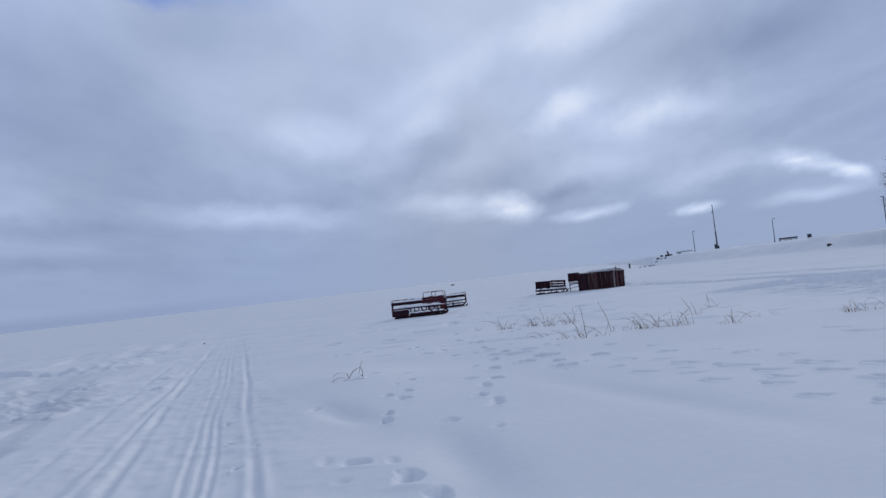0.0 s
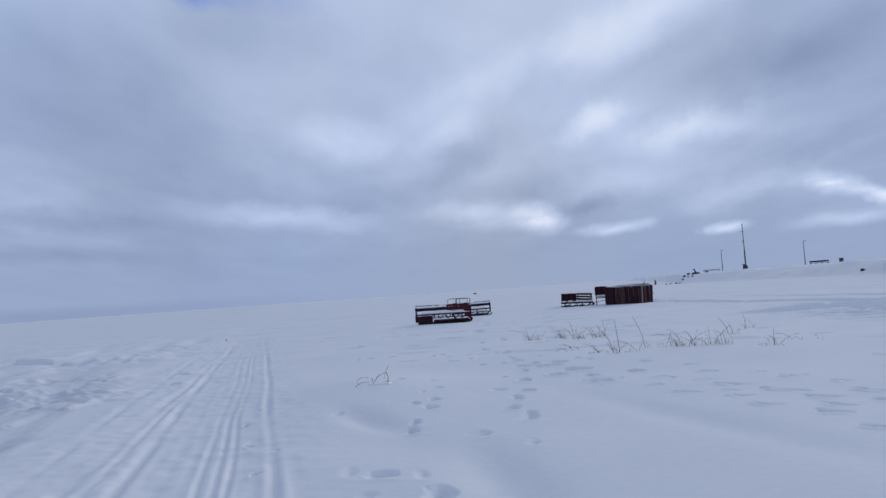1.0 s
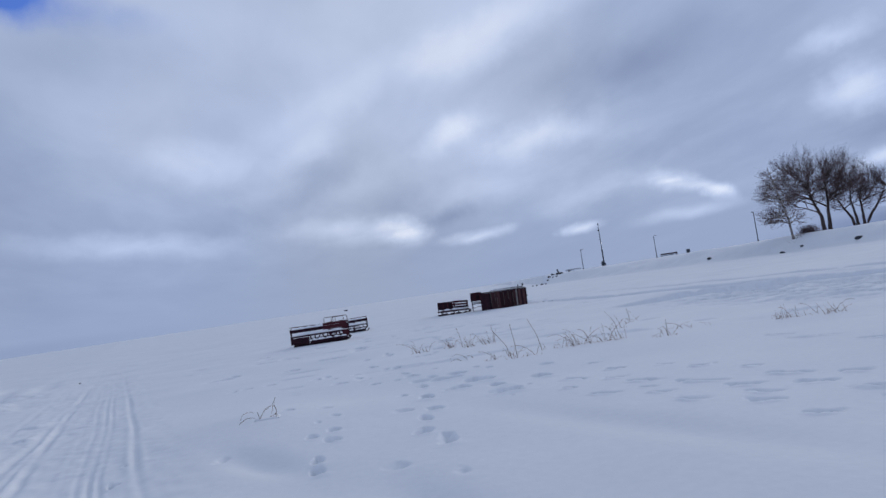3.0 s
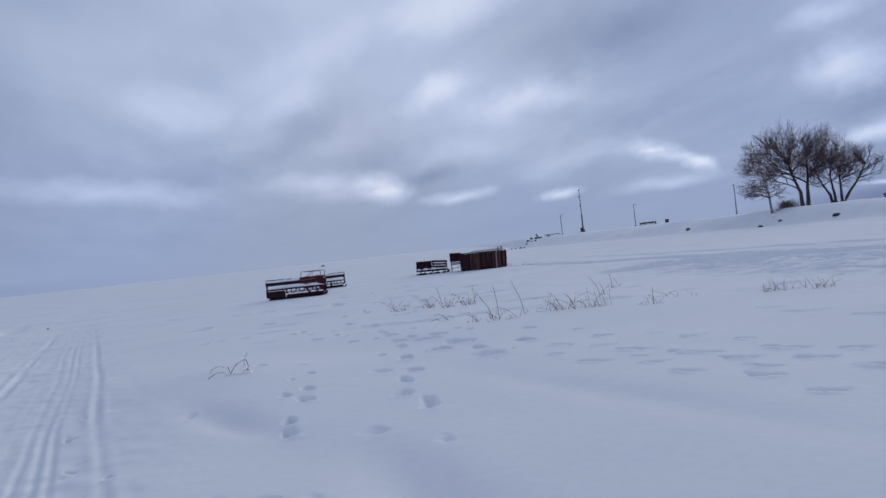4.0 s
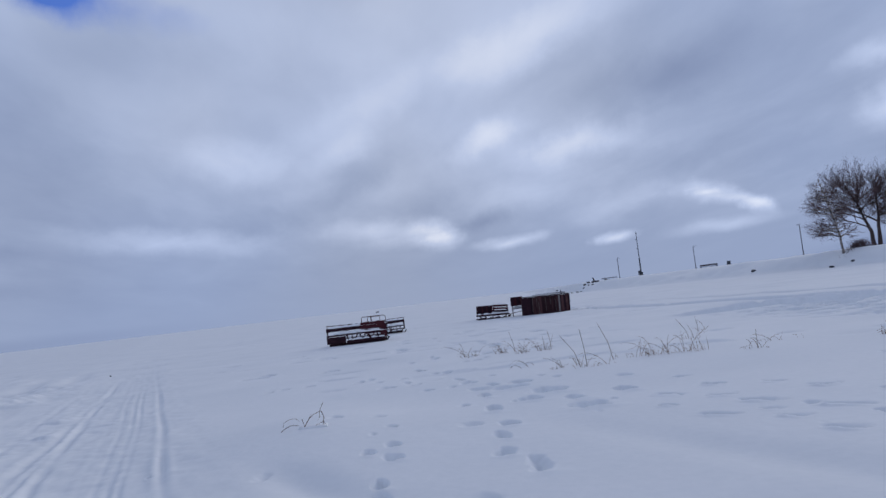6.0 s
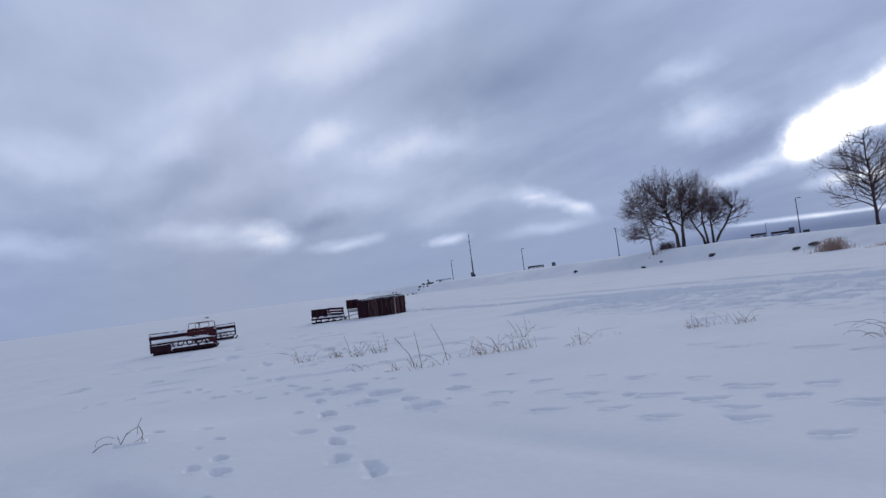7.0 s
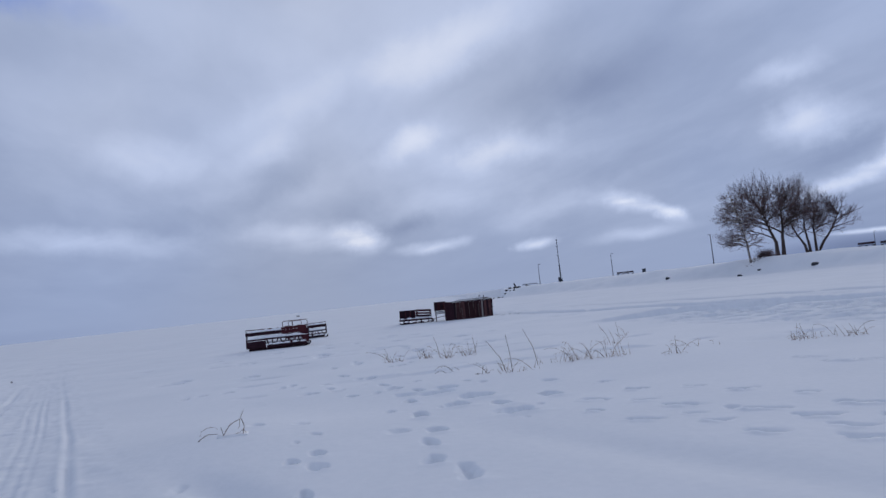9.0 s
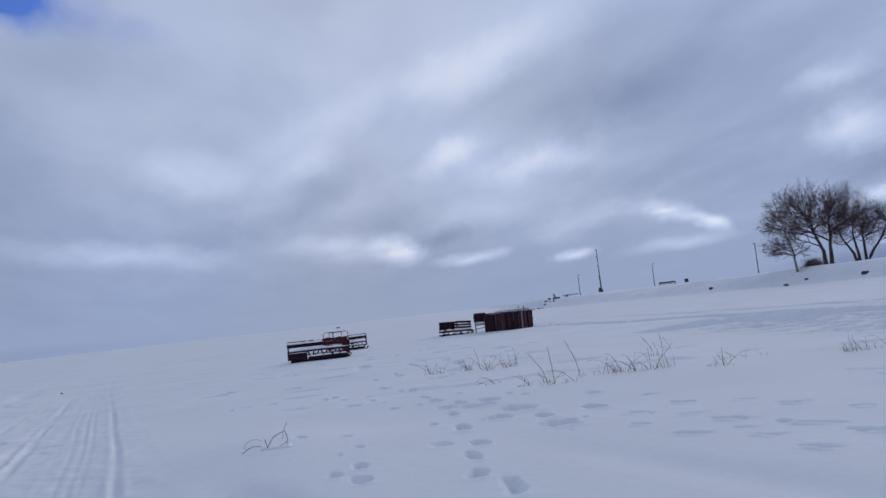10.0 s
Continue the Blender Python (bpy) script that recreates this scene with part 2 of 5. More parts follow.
def crust_shade_snow():
    """Ground snow; left of the trail long slanting patches turn greyer: wind crust with shade painted into its colour.
    """
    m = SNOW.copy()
    m.name = "crust_shade_snow"
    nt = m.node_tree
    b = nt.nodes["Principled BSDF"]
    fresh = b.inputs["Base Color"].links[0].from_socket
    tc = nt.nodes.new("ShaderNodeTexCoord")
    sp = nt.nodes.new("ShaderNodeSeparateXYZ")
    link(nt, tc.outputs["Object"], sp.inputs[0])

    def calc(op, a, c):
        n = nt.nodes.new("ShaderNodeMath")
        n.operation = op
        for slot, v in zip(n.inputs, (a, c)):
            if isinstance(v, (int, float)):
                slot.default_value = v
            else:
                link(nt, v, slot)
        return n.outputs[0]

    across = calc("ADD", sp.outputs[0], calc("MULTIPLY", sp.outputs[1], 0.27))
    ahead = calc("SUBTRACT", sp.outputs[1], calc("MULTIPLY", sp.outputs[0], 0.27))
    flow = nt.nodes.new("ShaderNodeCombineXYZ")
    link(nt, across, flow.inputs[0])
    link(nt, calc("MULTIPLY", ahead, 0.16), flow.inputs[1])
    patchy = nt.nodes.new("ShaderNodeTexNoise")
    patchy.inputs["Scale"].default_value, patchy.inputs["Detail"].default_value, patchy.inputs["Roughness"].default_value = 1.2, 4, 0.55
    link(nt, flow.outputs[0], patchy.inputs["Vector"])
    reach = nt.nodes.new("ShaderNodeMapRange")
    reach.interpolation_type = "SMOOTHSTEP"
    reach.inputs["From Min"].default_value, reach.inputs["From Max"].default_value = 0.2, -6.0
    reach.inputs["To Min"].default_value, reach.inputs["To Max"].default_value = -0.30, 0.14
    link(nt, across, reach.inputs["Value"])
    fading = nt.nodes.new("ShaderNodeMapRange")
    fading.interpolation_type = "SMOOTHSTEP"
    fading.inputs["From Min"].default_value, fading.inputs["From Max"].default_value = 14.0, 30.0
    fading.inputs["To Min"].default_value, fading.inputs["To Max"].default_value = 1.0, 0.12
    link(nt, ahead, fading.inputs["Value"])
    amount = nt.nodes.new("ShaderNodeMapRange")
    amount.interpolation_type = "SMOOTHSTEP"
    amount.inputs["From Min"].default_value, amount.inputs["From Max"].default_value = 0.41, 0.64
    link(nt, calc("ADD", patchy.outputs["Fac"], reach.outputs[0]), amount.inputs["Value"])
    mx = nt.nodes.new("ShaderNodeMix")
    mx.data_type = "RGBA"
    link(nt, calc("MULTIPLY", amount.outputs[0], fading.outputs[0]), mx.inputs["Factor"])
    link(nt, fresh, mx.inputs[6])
    # crust grey, darkened further so the colour carries the left side's shade
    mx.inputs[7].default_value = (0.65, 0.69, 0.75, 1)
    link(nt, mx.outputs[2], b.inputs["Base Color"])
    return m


CRUST_SHADE = crust_shade_snow()
SNOW_CAP = surface("snow_cap", (0.82, 0.85, 0.88), (0.90, 0.91, 0.93), 3.0, 1.0, 0.3, 25.0, gloss=0.05)
STAIN = surface("dark_stained_wood", (0.014, 0.007, 0.011), (0.044, 0.018, 0.026), 3.0, 0.85, 0.4, 30.0, stretch=(1, 6, 6), vary=0.25, gloss=0.12)
RED = surface("red_brown_wood", (0.028, 0.008, 0.011), (0.078, 0.021, 0.027), 3.0, 0.85, 0.4, 30.0, stretch=(6, 6, 1), vary=0.35, gloss=0.12)
SHED_WOOD = surface("weathered_red_planks", (0.032, 0.014, 0.017), (0.115, 0.056, 0.056), 2.2, 0.9, 0.5, 22.0, stretch=(7, 7, 0.8), vary=0.5, gloss=0.1)
GREY_WOOD = surface("grey_weathered_wood", (0.13, 0.12, 0.12), (0.30, 0.28, 0.27), 3.0, 0.85, 0.4, 30.0, stretch=(6, 6, 1))
OLD_PINE = surface("greyed_pine", (0.075, 0.060, 0.056), (0.18, 0.150, 0.138), 3.0, 0.9, 0.4, 30.0, stretch=(6, 6, 1), gloss=0.1)
STEEL = surface("painted_steel", (0.030, 0.038, 0.050), (0.07, 0.08, 0.10), 6.0, 0.5, 0.1, 60.0, metal=0.3)
RUST = surface("rusty_tube", (0.06, 0.028, 0.020), (0.14, 0.065, 0.045), 8.0, 0.75, 0.3, 60.0, metal=0.4)
STRAW = surface("dry_grass", (0.11, 0.062, 0.042), (0.30, 0.195, 0.130), 6.0, 0.8, 0.1, 40.0, vary=0.4)
REED = surface("dry_reed", (0.30, 0.200, 0.165), (0.48, 0.345, 0.290), 2.0, 0.85, 0.1, 20.0)
BARK = surface("bark", (0.026, 0.019, 0.019), (0.080, 0.054, 0.051), 3.0, 0.9, 0.6, 20.0, stretch=(1, 1, 0.4))
TWIG = surface("twig_bark", (0.050, 0.031, 0.035), (0.130, 0.080, 0.084), 1.0, 0.9, 0.1, 10.0)
BIRCH = surface("birch_bark", (0.16, 0.14, 0.13), (0.34, 0.31, 0.29), 4.0, 0.85, 0.3, 20.0, patch=(0.05, 0.045, 0.045))
ROCK = surface("dark_stone", (0.018, 0.020, 0.026), (0.06, 0.062, 0.072), 2.0, 0.85, 0.6, 12.0)
LENS_GLASS = surface("lamp_glass", (0.45, 0.47, 0.50), (0.55, 0.57, 0.60), 4.0, 0.2, 0.0, 20.0)

# ---- ground ----


def lattice(x, y, size, seed):
    """Smooth value noise in -1..1 with cells of that size."""
    x, y = x / size, y / size
    ix, iy = np.floor(x).astype(np.int64), np.floor(y).astype(np.int64)
    fx, fy = x - ix, y - iy
    fx, fy = fx * fx * fx * (fx * (fx * 6 - 15) + 10), fy * fy * fy * (fy * (fy * 6 - 15) + 10)

    def corner(a, b):
        h = (a * 374761393 + b * 668265263 + seed * 1442695041) & 0xFFFFFFFF
        h = ((h ^ (h >> 13)) * 1274126177) & 0xFFFFFFFF
        return ((h ^ (h >> 16)) & 0xFFFF) / 32767.5 - 1

    top = corner(ix, iy) * (1 - fx) + corner(ix + 1, iy) * fx
    low_row = corner(ix, iy + 1) * (1 - fx) + corner(ix + 1, iy + 1) * fx
    return top * (1 - fy) + low_row * fy


def smooth(a, b, v):
    t = np.clip((v - a) / (b - a), 0, 1)
    return t * t * (3 - 2 * t)


SHORE_AZ = [-180, -120, 8, 13, 15.5, 18, 24, 32, 40, 45, 53, 62, 90, 140, 180]
SHORE_FAR = [70, 3000, 3000, 400, 150, 138, 118, 92, 78, 68, 58, 52, 46, 50, 70]


def bank(x, y):
    az, far = np.degrees(np.arctan2(x, y)), np.hypot(x, y)
    foot = np.interp(az, SHORE_AZ, SHORE_FAR)
    foot = foot + 2.0 * lattice(x, y, 9.0, 5)
    run = np.interp(az, [27, 31, 41, 48], [15.0, 6.5, 7.0, 10.0])
    rise = smooth(0, 1, (far - foot - 14.5 + run) / run)
    return rise * (np.interp(az, [38, 44, 50], [1.86, 1.52, 1.30]) + 0.12 * lattice(x, y, 22.0, 8) + 0.16 * lattice(x, y, 4.0, 9)) + rise * (1 - rise) * (0.9 * lattice(x, y, 3.1, 41) + 0.4 * lattice(x, y, 1.2, 42))


# snowmobile and sledge ruts: x where y = 0, drift per metre ahead, half width, depth
RUTS = [
    (-0.02, -0.277, 0.050, 0.046), (-0.47, -0.273, 0.030, 0.022), (-0.57, -0.275, 0.030, 0.024), (-0.68, -0.279, 0.032, 0.020),
    (-0.88, -0.277, 0.045, 0.009), (-1.16, -0.268, 0.060, 0.006), (-1.50, -0.272, 0.065, 0.050), (-1.98, -0.247, 0.045, 0.022),
    (-2.20, -0.245, 0.080, 0.040), (-2.60, -0.262, 0.08, 0.020),
]
# prints of the trail that crosses, each as x, y of its near rim and half its length
CROSSING = [
    (3.43, 13.57, 0.08), (3.42, 12.52, 0.12), (4.03, 12.09, 0.11), (4.29, 11.4, 0.14), (2.63, 12.09, 0.17), (2.33, 11.3, 0.09), (3.07, 11.54, 0.13), (3.23, 10.94, 0.21),
    (2.5, 10.41, 0.17), (3.06, 10.36, 0.11), (2.94, 9.86, 0.11), (3.67, 10.16, 0.26), (3.02, 9.1, 0.15), (4.62, 10.65, 0.11), (4.53, 9.73, 0.22), (4.96, 9.12, 0.13),
    (3.85, 9.48, 0.18), (4.33, 8.97, 0.17), (3.74, 8.91, 0.17), (3.49, 8.45, 0.15), (3.42, 7.55, 0.13), (4.54, 8.18, 0.26), (4.32, 7.65, 0.12), (4.93, 7.77, 0.17),
    (3.84, 6.98, 0.10), (6.98, 11.24, 0.25), (7.07, 10.32, 0.3), (6.71, 13.35, 0.21), (6.78, 12.52, 0.32),
]
# prints of the trails that come nearer: x, y of the near rim, half width, length ahead, firmness
FAR_PRINTS = [
    (0.64, 18.87, 0.13, 0.26, 1.0), (0.55, 17.96, 0.10, 0.45, 0.8), (0.12, 20.01, 0.08, 0.41, 0.7), (0.69, 16.64, 0.06, 0.50, 0.8), (0.74, 15.89, 0.14, 0.42, 0.8),
    (-0.13, 16.94, 0.10, 0.50, 0.7), (0.04, 15.70, 0.11, 0.31, 0.7), (0.40, 15.68, 0.10, 0.32, 0.5), (0.74, 14.07, 0.08, 0.42, 1.0), (1.06, 15.17, 0.09, 0.43, 1.0),
    (0.77, 14.84, 0.18, 0.40, 0.6), (1.50, 15.02, 0.16, 0.39, 0.9), (1.28, 14.60, 0.28, 0.36, 1.1), (1.23, 13.18, 0.20, 0.38, 1.1), (1.70, 13.74, 0.26, 0.51, 1.2),
    (1.79, 12.81, 0.11, 0.40, 1.2), (1.74, 12.00, 0.24, 0.45, 1.2), (2.53, 13.01, 0.13, 0.39, 1.2), (3.00, 14.35, 0.13, 0.26, 0.9),
]
NEAR_PRINTS = [
    (0.62, 12.65, 0.10, 0.50, 1.3), (0.61, 11.43, 0.11, 0.30, 0.9), (0.42, 10.75, 0.07, 0.36, 0.9), (0.28, 9.99, 0.10, 0.32, 0.9), (0.47, 9.27, 0.11, 0.50, 0.85),
    (0.35, 13.37, 0.08, 0.27, 0.8), (0.23, 11.63, 0.14, 0.30, 0.4), (-0.70, 11.91, 0.07, 0.18, 0.8), (-0.73, 10.90, 0.08, 0.24, 1.0), (-0.74, 10.35, 0.10, 0.25, 1.1),
    (-1.00, 10.63, 0.06, 0.20, 1.0), (-0.88, 9.39, 0.07, 0.30, 1.1), (-0.86, 8.93, 0.07, 0.29, 1.2), (-0.99, 6.88, 0.15, 0.27, 0.9), (-0.46, 6.18, 0.14, 0.36, 1.0),
    (-0.21, 5.70, 0.13, 0.33, 0.9),
]
FAINT_PRINTS = [
    (2.10, 12.33, 0.05, 0.16, 0.5), (1.66, 11.53, 0.05, 0.14, 0.3), (1.92, 15.49, 0.08, 0.21, 0.6), (2.07, 15.13, 0.07, 0.18, 0.6), (1.21, 16.49, 0.07, 0.21, 0.6),
    (0.12, 22.49, 0.09, 0.45, 0.5), (0.68, 23.74, 0.06, 0.50, 0.6), (0.41, 18.94, 0.12, 0.24, 0.5), (-1.39, 12.82, 0.10, 0.30, 0.6), (-0.87, 12.76, 0.10, 0.23, 0.5),
    (-0.95, 11.49, 0.05, 0.16, 0.4), (-0.65, 6.83, 0.09, 0.31, 0.35), (-0.09, 8.52, 0.14, 0.29, 0.5), (0.37, 7.83, 0.08, 0.28, 0.4), (-1.32, 7.02, 0.09, 0.33, 0.3),
    (-1.04, 6.29, 0.10, 0.18, 0.4), (-2.00, 10.30, 0.08, 0.28, 0.4),
]
scatter = random.Random(77)
FAINT_PRINTS += [(scatter.gauss(-0.6, 1.3), max(17.0, scatter.gauss(19.2, 1.8)), scatter.uniform(0.07, 0.15), scatter.uniform(0.25, 0.5), scatter.uniform(0.5, 0.9)) for _ in range(18)]
FAINT_PRINTS += [(scatter.gauss(1.9, 1.6), max(22.5, scatter.gauss(27.5, 3.0)), scatter.uniform(0.12, 0.30), scatter.uniform(0.5, 0.9), scatter.uniform(0.6, 1.0)) for _ in range(14)]
FAINT_PRINTS += [(scatter.uniform(-4.0, 7.5), scatter.uniform(23.0, 36.0), scatter.uniform(0.15, 0.45), scatter.uniform(0.4, 0.8), scatter.uniform(0.5, 1.0)) for _ in range(26)]
FAINT_PRINTS += [(scatter.gauss(13.5, 1.6), scatter.gauss(47.5, 2.5), scatter.uniform(0.2, 0.4), scatter.uniform(0.8, 1.4), scatter.uniform(1.2, 2.0)) for _ in range(16)]
SCARS = [
    (-7.16, 18.52, 0.2), (-6.39, 16.2, 0.16), (-8.52, 17.37, 0.1), (-8.81, 14.59, 0.1), (-7.69, 13.16, 0.11), (-9.91, 15.8, 0.08),
    (-7.06, 12.9, 0.08), (-7.23, 11.42, 0.14), (-10.84, 23.52, 0.17), (-11.41, 23.06, 0.15), (-11.44, 34.89, 0.11), (-3.12, 10.11, 0.05), (-2.68, 8.68, 0.05), (-2.22, 7.21, 0.04),
    (-2.27, 8.24, 0.04), (-3.26, 11.11, 0.03),
]


def ground_height(x, y):
    r = np.hypot(x, y)
    near = 1 - smooth(120, 300, r)
    h = 0.030 * lattice(x, y, 7.0, 1) + 0.016 * lattice(x, y, 2.3, 2) + 0.05 * lattice(x, y, 31.0, 3) * smooth(8, 30, r)
    # low swells where the twig and the grass stand
    h = h + 0.16 * np.exp(-((x + 1.7) / 1.2) ** 2 - ((y - 12.7) / 1.9) ** 2) + 0.09 * np.exp(-((x - 4.2) / 3.4) ** 2 - ((y - 17.0) / 2.6) ** 2)
    # wind-packed roughness beside the trail and on the far field
    beside = smooth(1.2, 0.0, np.abs(x + 1.25 + 0.268 * y) - 1.0) * smooth(60, 30, r)
    left = smooth(-0.4, -2.5, x + 2.2 + 0.25 * y) * smooth(60, 25, r)
    along, over = y - 0.27 * x, x + 0.30 * y
    h = h + beside * (0.012 * lattice(x, y, 0.20, 4) - 0.03 * np.maximum(lattice(x, y, 0.30, 24) - 0.62, 0) + 0.006 * lattice(over, along * 0.25, 0.16, 13))
    h = h + left * (0.120 * lattice(over, along * 0.22, 0.8, 6) + 0.075 * lattice(over, along * 0.35, 2.0, 27) + 0.050 * lattice(over, along * 0.6, 0.30, 15) * smooth(-0.2, 0.5, lattice(x, y, 3.0, 25)) + 0.004 * lattice(x, y, 0.11, 23))
    h = h + 0.010 * smooth(14, 26, r) * lattice(x * 0.5, y * 0.5, 0.5, 7) + 0.03 * smooth(20, 45, r) * lattice(x * 0.45, y, 1.6, 16) * near
    h = h + 0.16 * smooth(15, 20, r) * smooth(70, 45, r) * smooth(0.0, 0.4, lattice(x, y, 5.0, 26)) * np.minimum(lattice(x * 0.7, y, 0.6, 18) + 0.48, 0.0)
    # broken clods and the edge of a wind slab
    clods = np.exp(-((x + 8.9) / 1.9) ** 2 - ((y - 14.6) / 1.5) ** 2)
    h = h + clods * (0.13 * np.maximum(lattice(x, y, 0.34, 51) - 0.05, 0) + 0.05 * lattice(x, y, 0.15, 52))
    for ax, ay, bx, by, tall in ((-16.6, 27.1, -14.4, 25.55, 0.15), (-13.95, 25.35, -13.4, 25.0, 0.09), (-13.1, 24.8, -12.3, 24.35, 0.10)):
        run = math.hypot(bx - ax, by - ay)
        f = ((x - ax) * (bx - ax) + (y - ay) * (by - ay)) / run
        past = ((x - ax) * (ay - by) + (y - ay) * (bx - ax)) / run + 0.05 * lattice(x, y, 0.4, 53)
        on = smooth(-0.15, 0.10, f) * smooth(run + 0.15, run - 0.10, f)
        h = h + on * tall * (smooth(-0.03, 0.06, past) * (1 - smooth(0.15, 2.2, past)) - 0.9 * np.exp(-((past + 0.10) / 0.10) ** 2))
    # the packed trail and its ruts
    centre = x + 1.25 + 0.268 * y
    h = h - 0.035 * np.exp(-(centre / 1.0) ** 4) * smooth(70, 30, y) * (y > -20)
    wobble = 0.03 * lattice(x * 0 + 3.3, y, 4.0, 11) + 0.004 * lattice(x * 0 + 5.1, y, 0.8, 19)
    for x0, drift, half, deep in RUTS:
        own = 0.030 * lattice(x * 0 + x0 * 11, y, 2.6, 21) + 0.004 * lattice(x * 0 + x0 * 13, y, 0.5, 22)
        off = (x - x0 - drift * y - wobble - own) / half
        live = smooth(40, 16, y) * np.clip(0.75 + 0.55 * lattice(x * 0 + x0 * 7, y, 1.7, 12), 0.1, 1.2)
        h = h + 0.68 * deep * live * (-np.exp(-off * off) + 0.25 * np.exp(-(off - 1.9) ** 2) + 0.30 * np.exp(-(off + 1.9) ** 2))
    # prints: a crisp near rim with a slight lip, a long soft slope up the far side
    for k, (px, py, long_half) in enumerate(CROSSING + SCARS):
        crossing, slab = k < len(CROSSING), k - len(CROSSING)
        turn = radians(-52 + (k * 53) % 23) if crossing else radians(-4 + (k * 31) % 14)
        box = (np.abs(x - px) < 2.0) & (np.abs(y - py) < 2.0)
        ux, uy = x[box] - px, y[box] - py
        ragged_edge = 0.06 * lattice(x[box], y[box], 0.17, 20 + k) + 0.02 * lattice(x[box], y[box], 0.06, 90 + k)
        long_half = long_half * 1.25
        size = min(1.0, long_half / 0.18)
        u = (ux * math.cos(turn) + uy * math.sin(turn)) / long_half
        v = -ux * math.sin(turn) + uy * math.cos(turn) + ragged_edge - 0.07 * np.minimum(u * u, 1.5)
        deep = (0.29 if crossing else 0.20) * (0.55 + 0.45 * size) * (0.75 + 0.5 * ((k * 17) % 9) / 9)
        back = 0.17 * (0.6 + 0.4 * size) if crossing else 0.13
        ends = 1 - smooth(0.30, 1.20, np.abs(u) + 2.0 * ragged_edge)
        if not crossing and slab < 10:
            # the broken edge of a wind slab, standing up towards the viewer
            proud = 0.05
            h[box] += proud * (1 - smooth(0.2, 1.5, np.abs(u) + 2.0 * ragged_edge)) * smooth(-0.02, 0.05, v) * (1 - smooth(0.08, 1.6, v))
            continue
        # deepest where the heel struck, trailing off where the foot dragged out
        ends = ends * (0.50 + 0.50 * smooth(1.0, -0.5, u)) * (0.80 + 0.35 * lattice(x[box], y[box], 0.20, 160 + k))
        h[box] += ends * (-deep * smooth(-0.02, 0.05, v) * (1 - smooth(0.03, back * 1.5, v)) ** 1.8 + 0.10 * deep * np.exp(-((v + 0.05) / 0.05) ** 2))
    # prints seen along the way they run: a steep near rim and heel side, a floor that climbs out ahead
    for k, (px, py, half, reach, firm) in enumerate(FAR_PRINTS + NEAR_PRINTS + FAINT_PRINTS):
        box = (np.abs(x - px) < half * 3 + 0.2) & (np.abs(y - py) < reach * 2 + 0.2)
        turn = radians(-10 + (k * 29) % 22)
        ux, uy = x[box] - px, y[box] - py
        fray = 0.5 * lattice(x[box], y[box], 0.16, 300 + k) + 0.25 * lattice(x[box], y[box], 0.07, 400 + k)
        u = (ux * math.cos(turn) + uy * math.sin(turn)) / half
        v = (-ux * math.sin(turn) + uy * math.cos(turn)) / reach
        # round rim, steeper at the heel and the near side, the floor climbing out ahead
        rim = np.sqrt((u + 0.12) ** 2 + ((v - 0.48) / 0.62) ** 2) + 0.55 * fray
        deep = firm ** 1.4 * min(0.20, 0.06 + 0.38 * reach)
        inner = 0.45 * min(1.0, firm) - (0.40 if py < 9.35 else 0.10)
        floor_at = 1 - smooth(inner, 1.18, rim + 0.22 * np.maximum(v - 0.3, 0) + 0.12 * u)
        h[box] -= deep * floor_at * (1.0 - 0.35 * np.clip(v, 0, 1))
        h[box] += 0.10 * deep * np.exp(-((v + 0.35) / 0.22) ** 2) * np.exp(-u * u * 0.6)
    # drifts and hollows
    for cx, cy, along_m, across, turn, deep in ((-1.55, 9.9, 0.85, 0.26, -62, -0.085), (2.1, 8.6, 2.8, 0.34, -70, -0.042), (0.0, 6.7, 1.3, 0.32, -81, -0.10),
                                              (-0.9, 8.2, 1.0, 0.5, -60, -0.03), (-0.4, 5.6, 0.8, 0.5, -40, -0.05), (-8.0, 13.8, 0.5, 0.3, 20, -0.08)):
        a = radians(turn)
        u = ((x - cx) * math.cos(a) + (y - cy) * math.sin(a)) / along_m
        v = (-(x - cx) * math.sin(a) + (y - cy) * math.cos(a)) / across
        h = h + deep * np.exp(-u * u - v * v)
    # an old sledge track and trampled strip further out on the sunward side
    edge_y = np.interp(x, [0, 8, 12.6, 14.3, 15.7, 16.6, 17.3, 18.4, 19.2, 25], [30.5, 28.8, 27.8, 27.2, 26.5, 25.4, 23.9, 21.3, 19.1, 8])
    off = (y - edge_y + 0.12 * lattice(x, y, 1.1, 28)) / 0.34
    h = h + 0.30 * (-np.exp(-off * off) + 0.6 * np.exp(-(off - 1.8) ** 2)) * smooth(9, 12.5, x) * smooth(30, 24, x)
    line = np.interp(y, [24, 26, 28, 31, 33, 40, 60, 90], [17.6, 17.2, 16.9, 16.3, 15.5, 13.0, 9.5, 3.0])
    for shift, deep in ((0.0, 0.17), (5.0, 0.09)):
        off = (x - line - shift) / 0.20
        h = h + deep * (-np.exp(-off * off) + 0.6 * np.exp(-(off - 1.8) ** 2)) * smooth(60, 35, y) * smooth(23, 26, y)
    strip = np.exp(-((x - np.interp(y, [5, 14, 21, 30, 40], [20, 16.5, 14.5, 13.5, 13])) / 3.2) ** 2) * smooth(34, 22, y) * smooth(4, 9, y) * smooth(8, 12, x)
    h = h + strip * (-0.42 * np.maximum(lattice(x, y, 0.46, 14) - 0.12, 0) - 0.26 * np.maximum(lattice(x, y, 0.24, 29) - 0.15, 0) + 0.04 * lattice(x, y, 1.3, 43))
    h = h + 0.05 * smooth(32, 60, r) * lattice(x * 0.35, y, 2.2, 17) * near
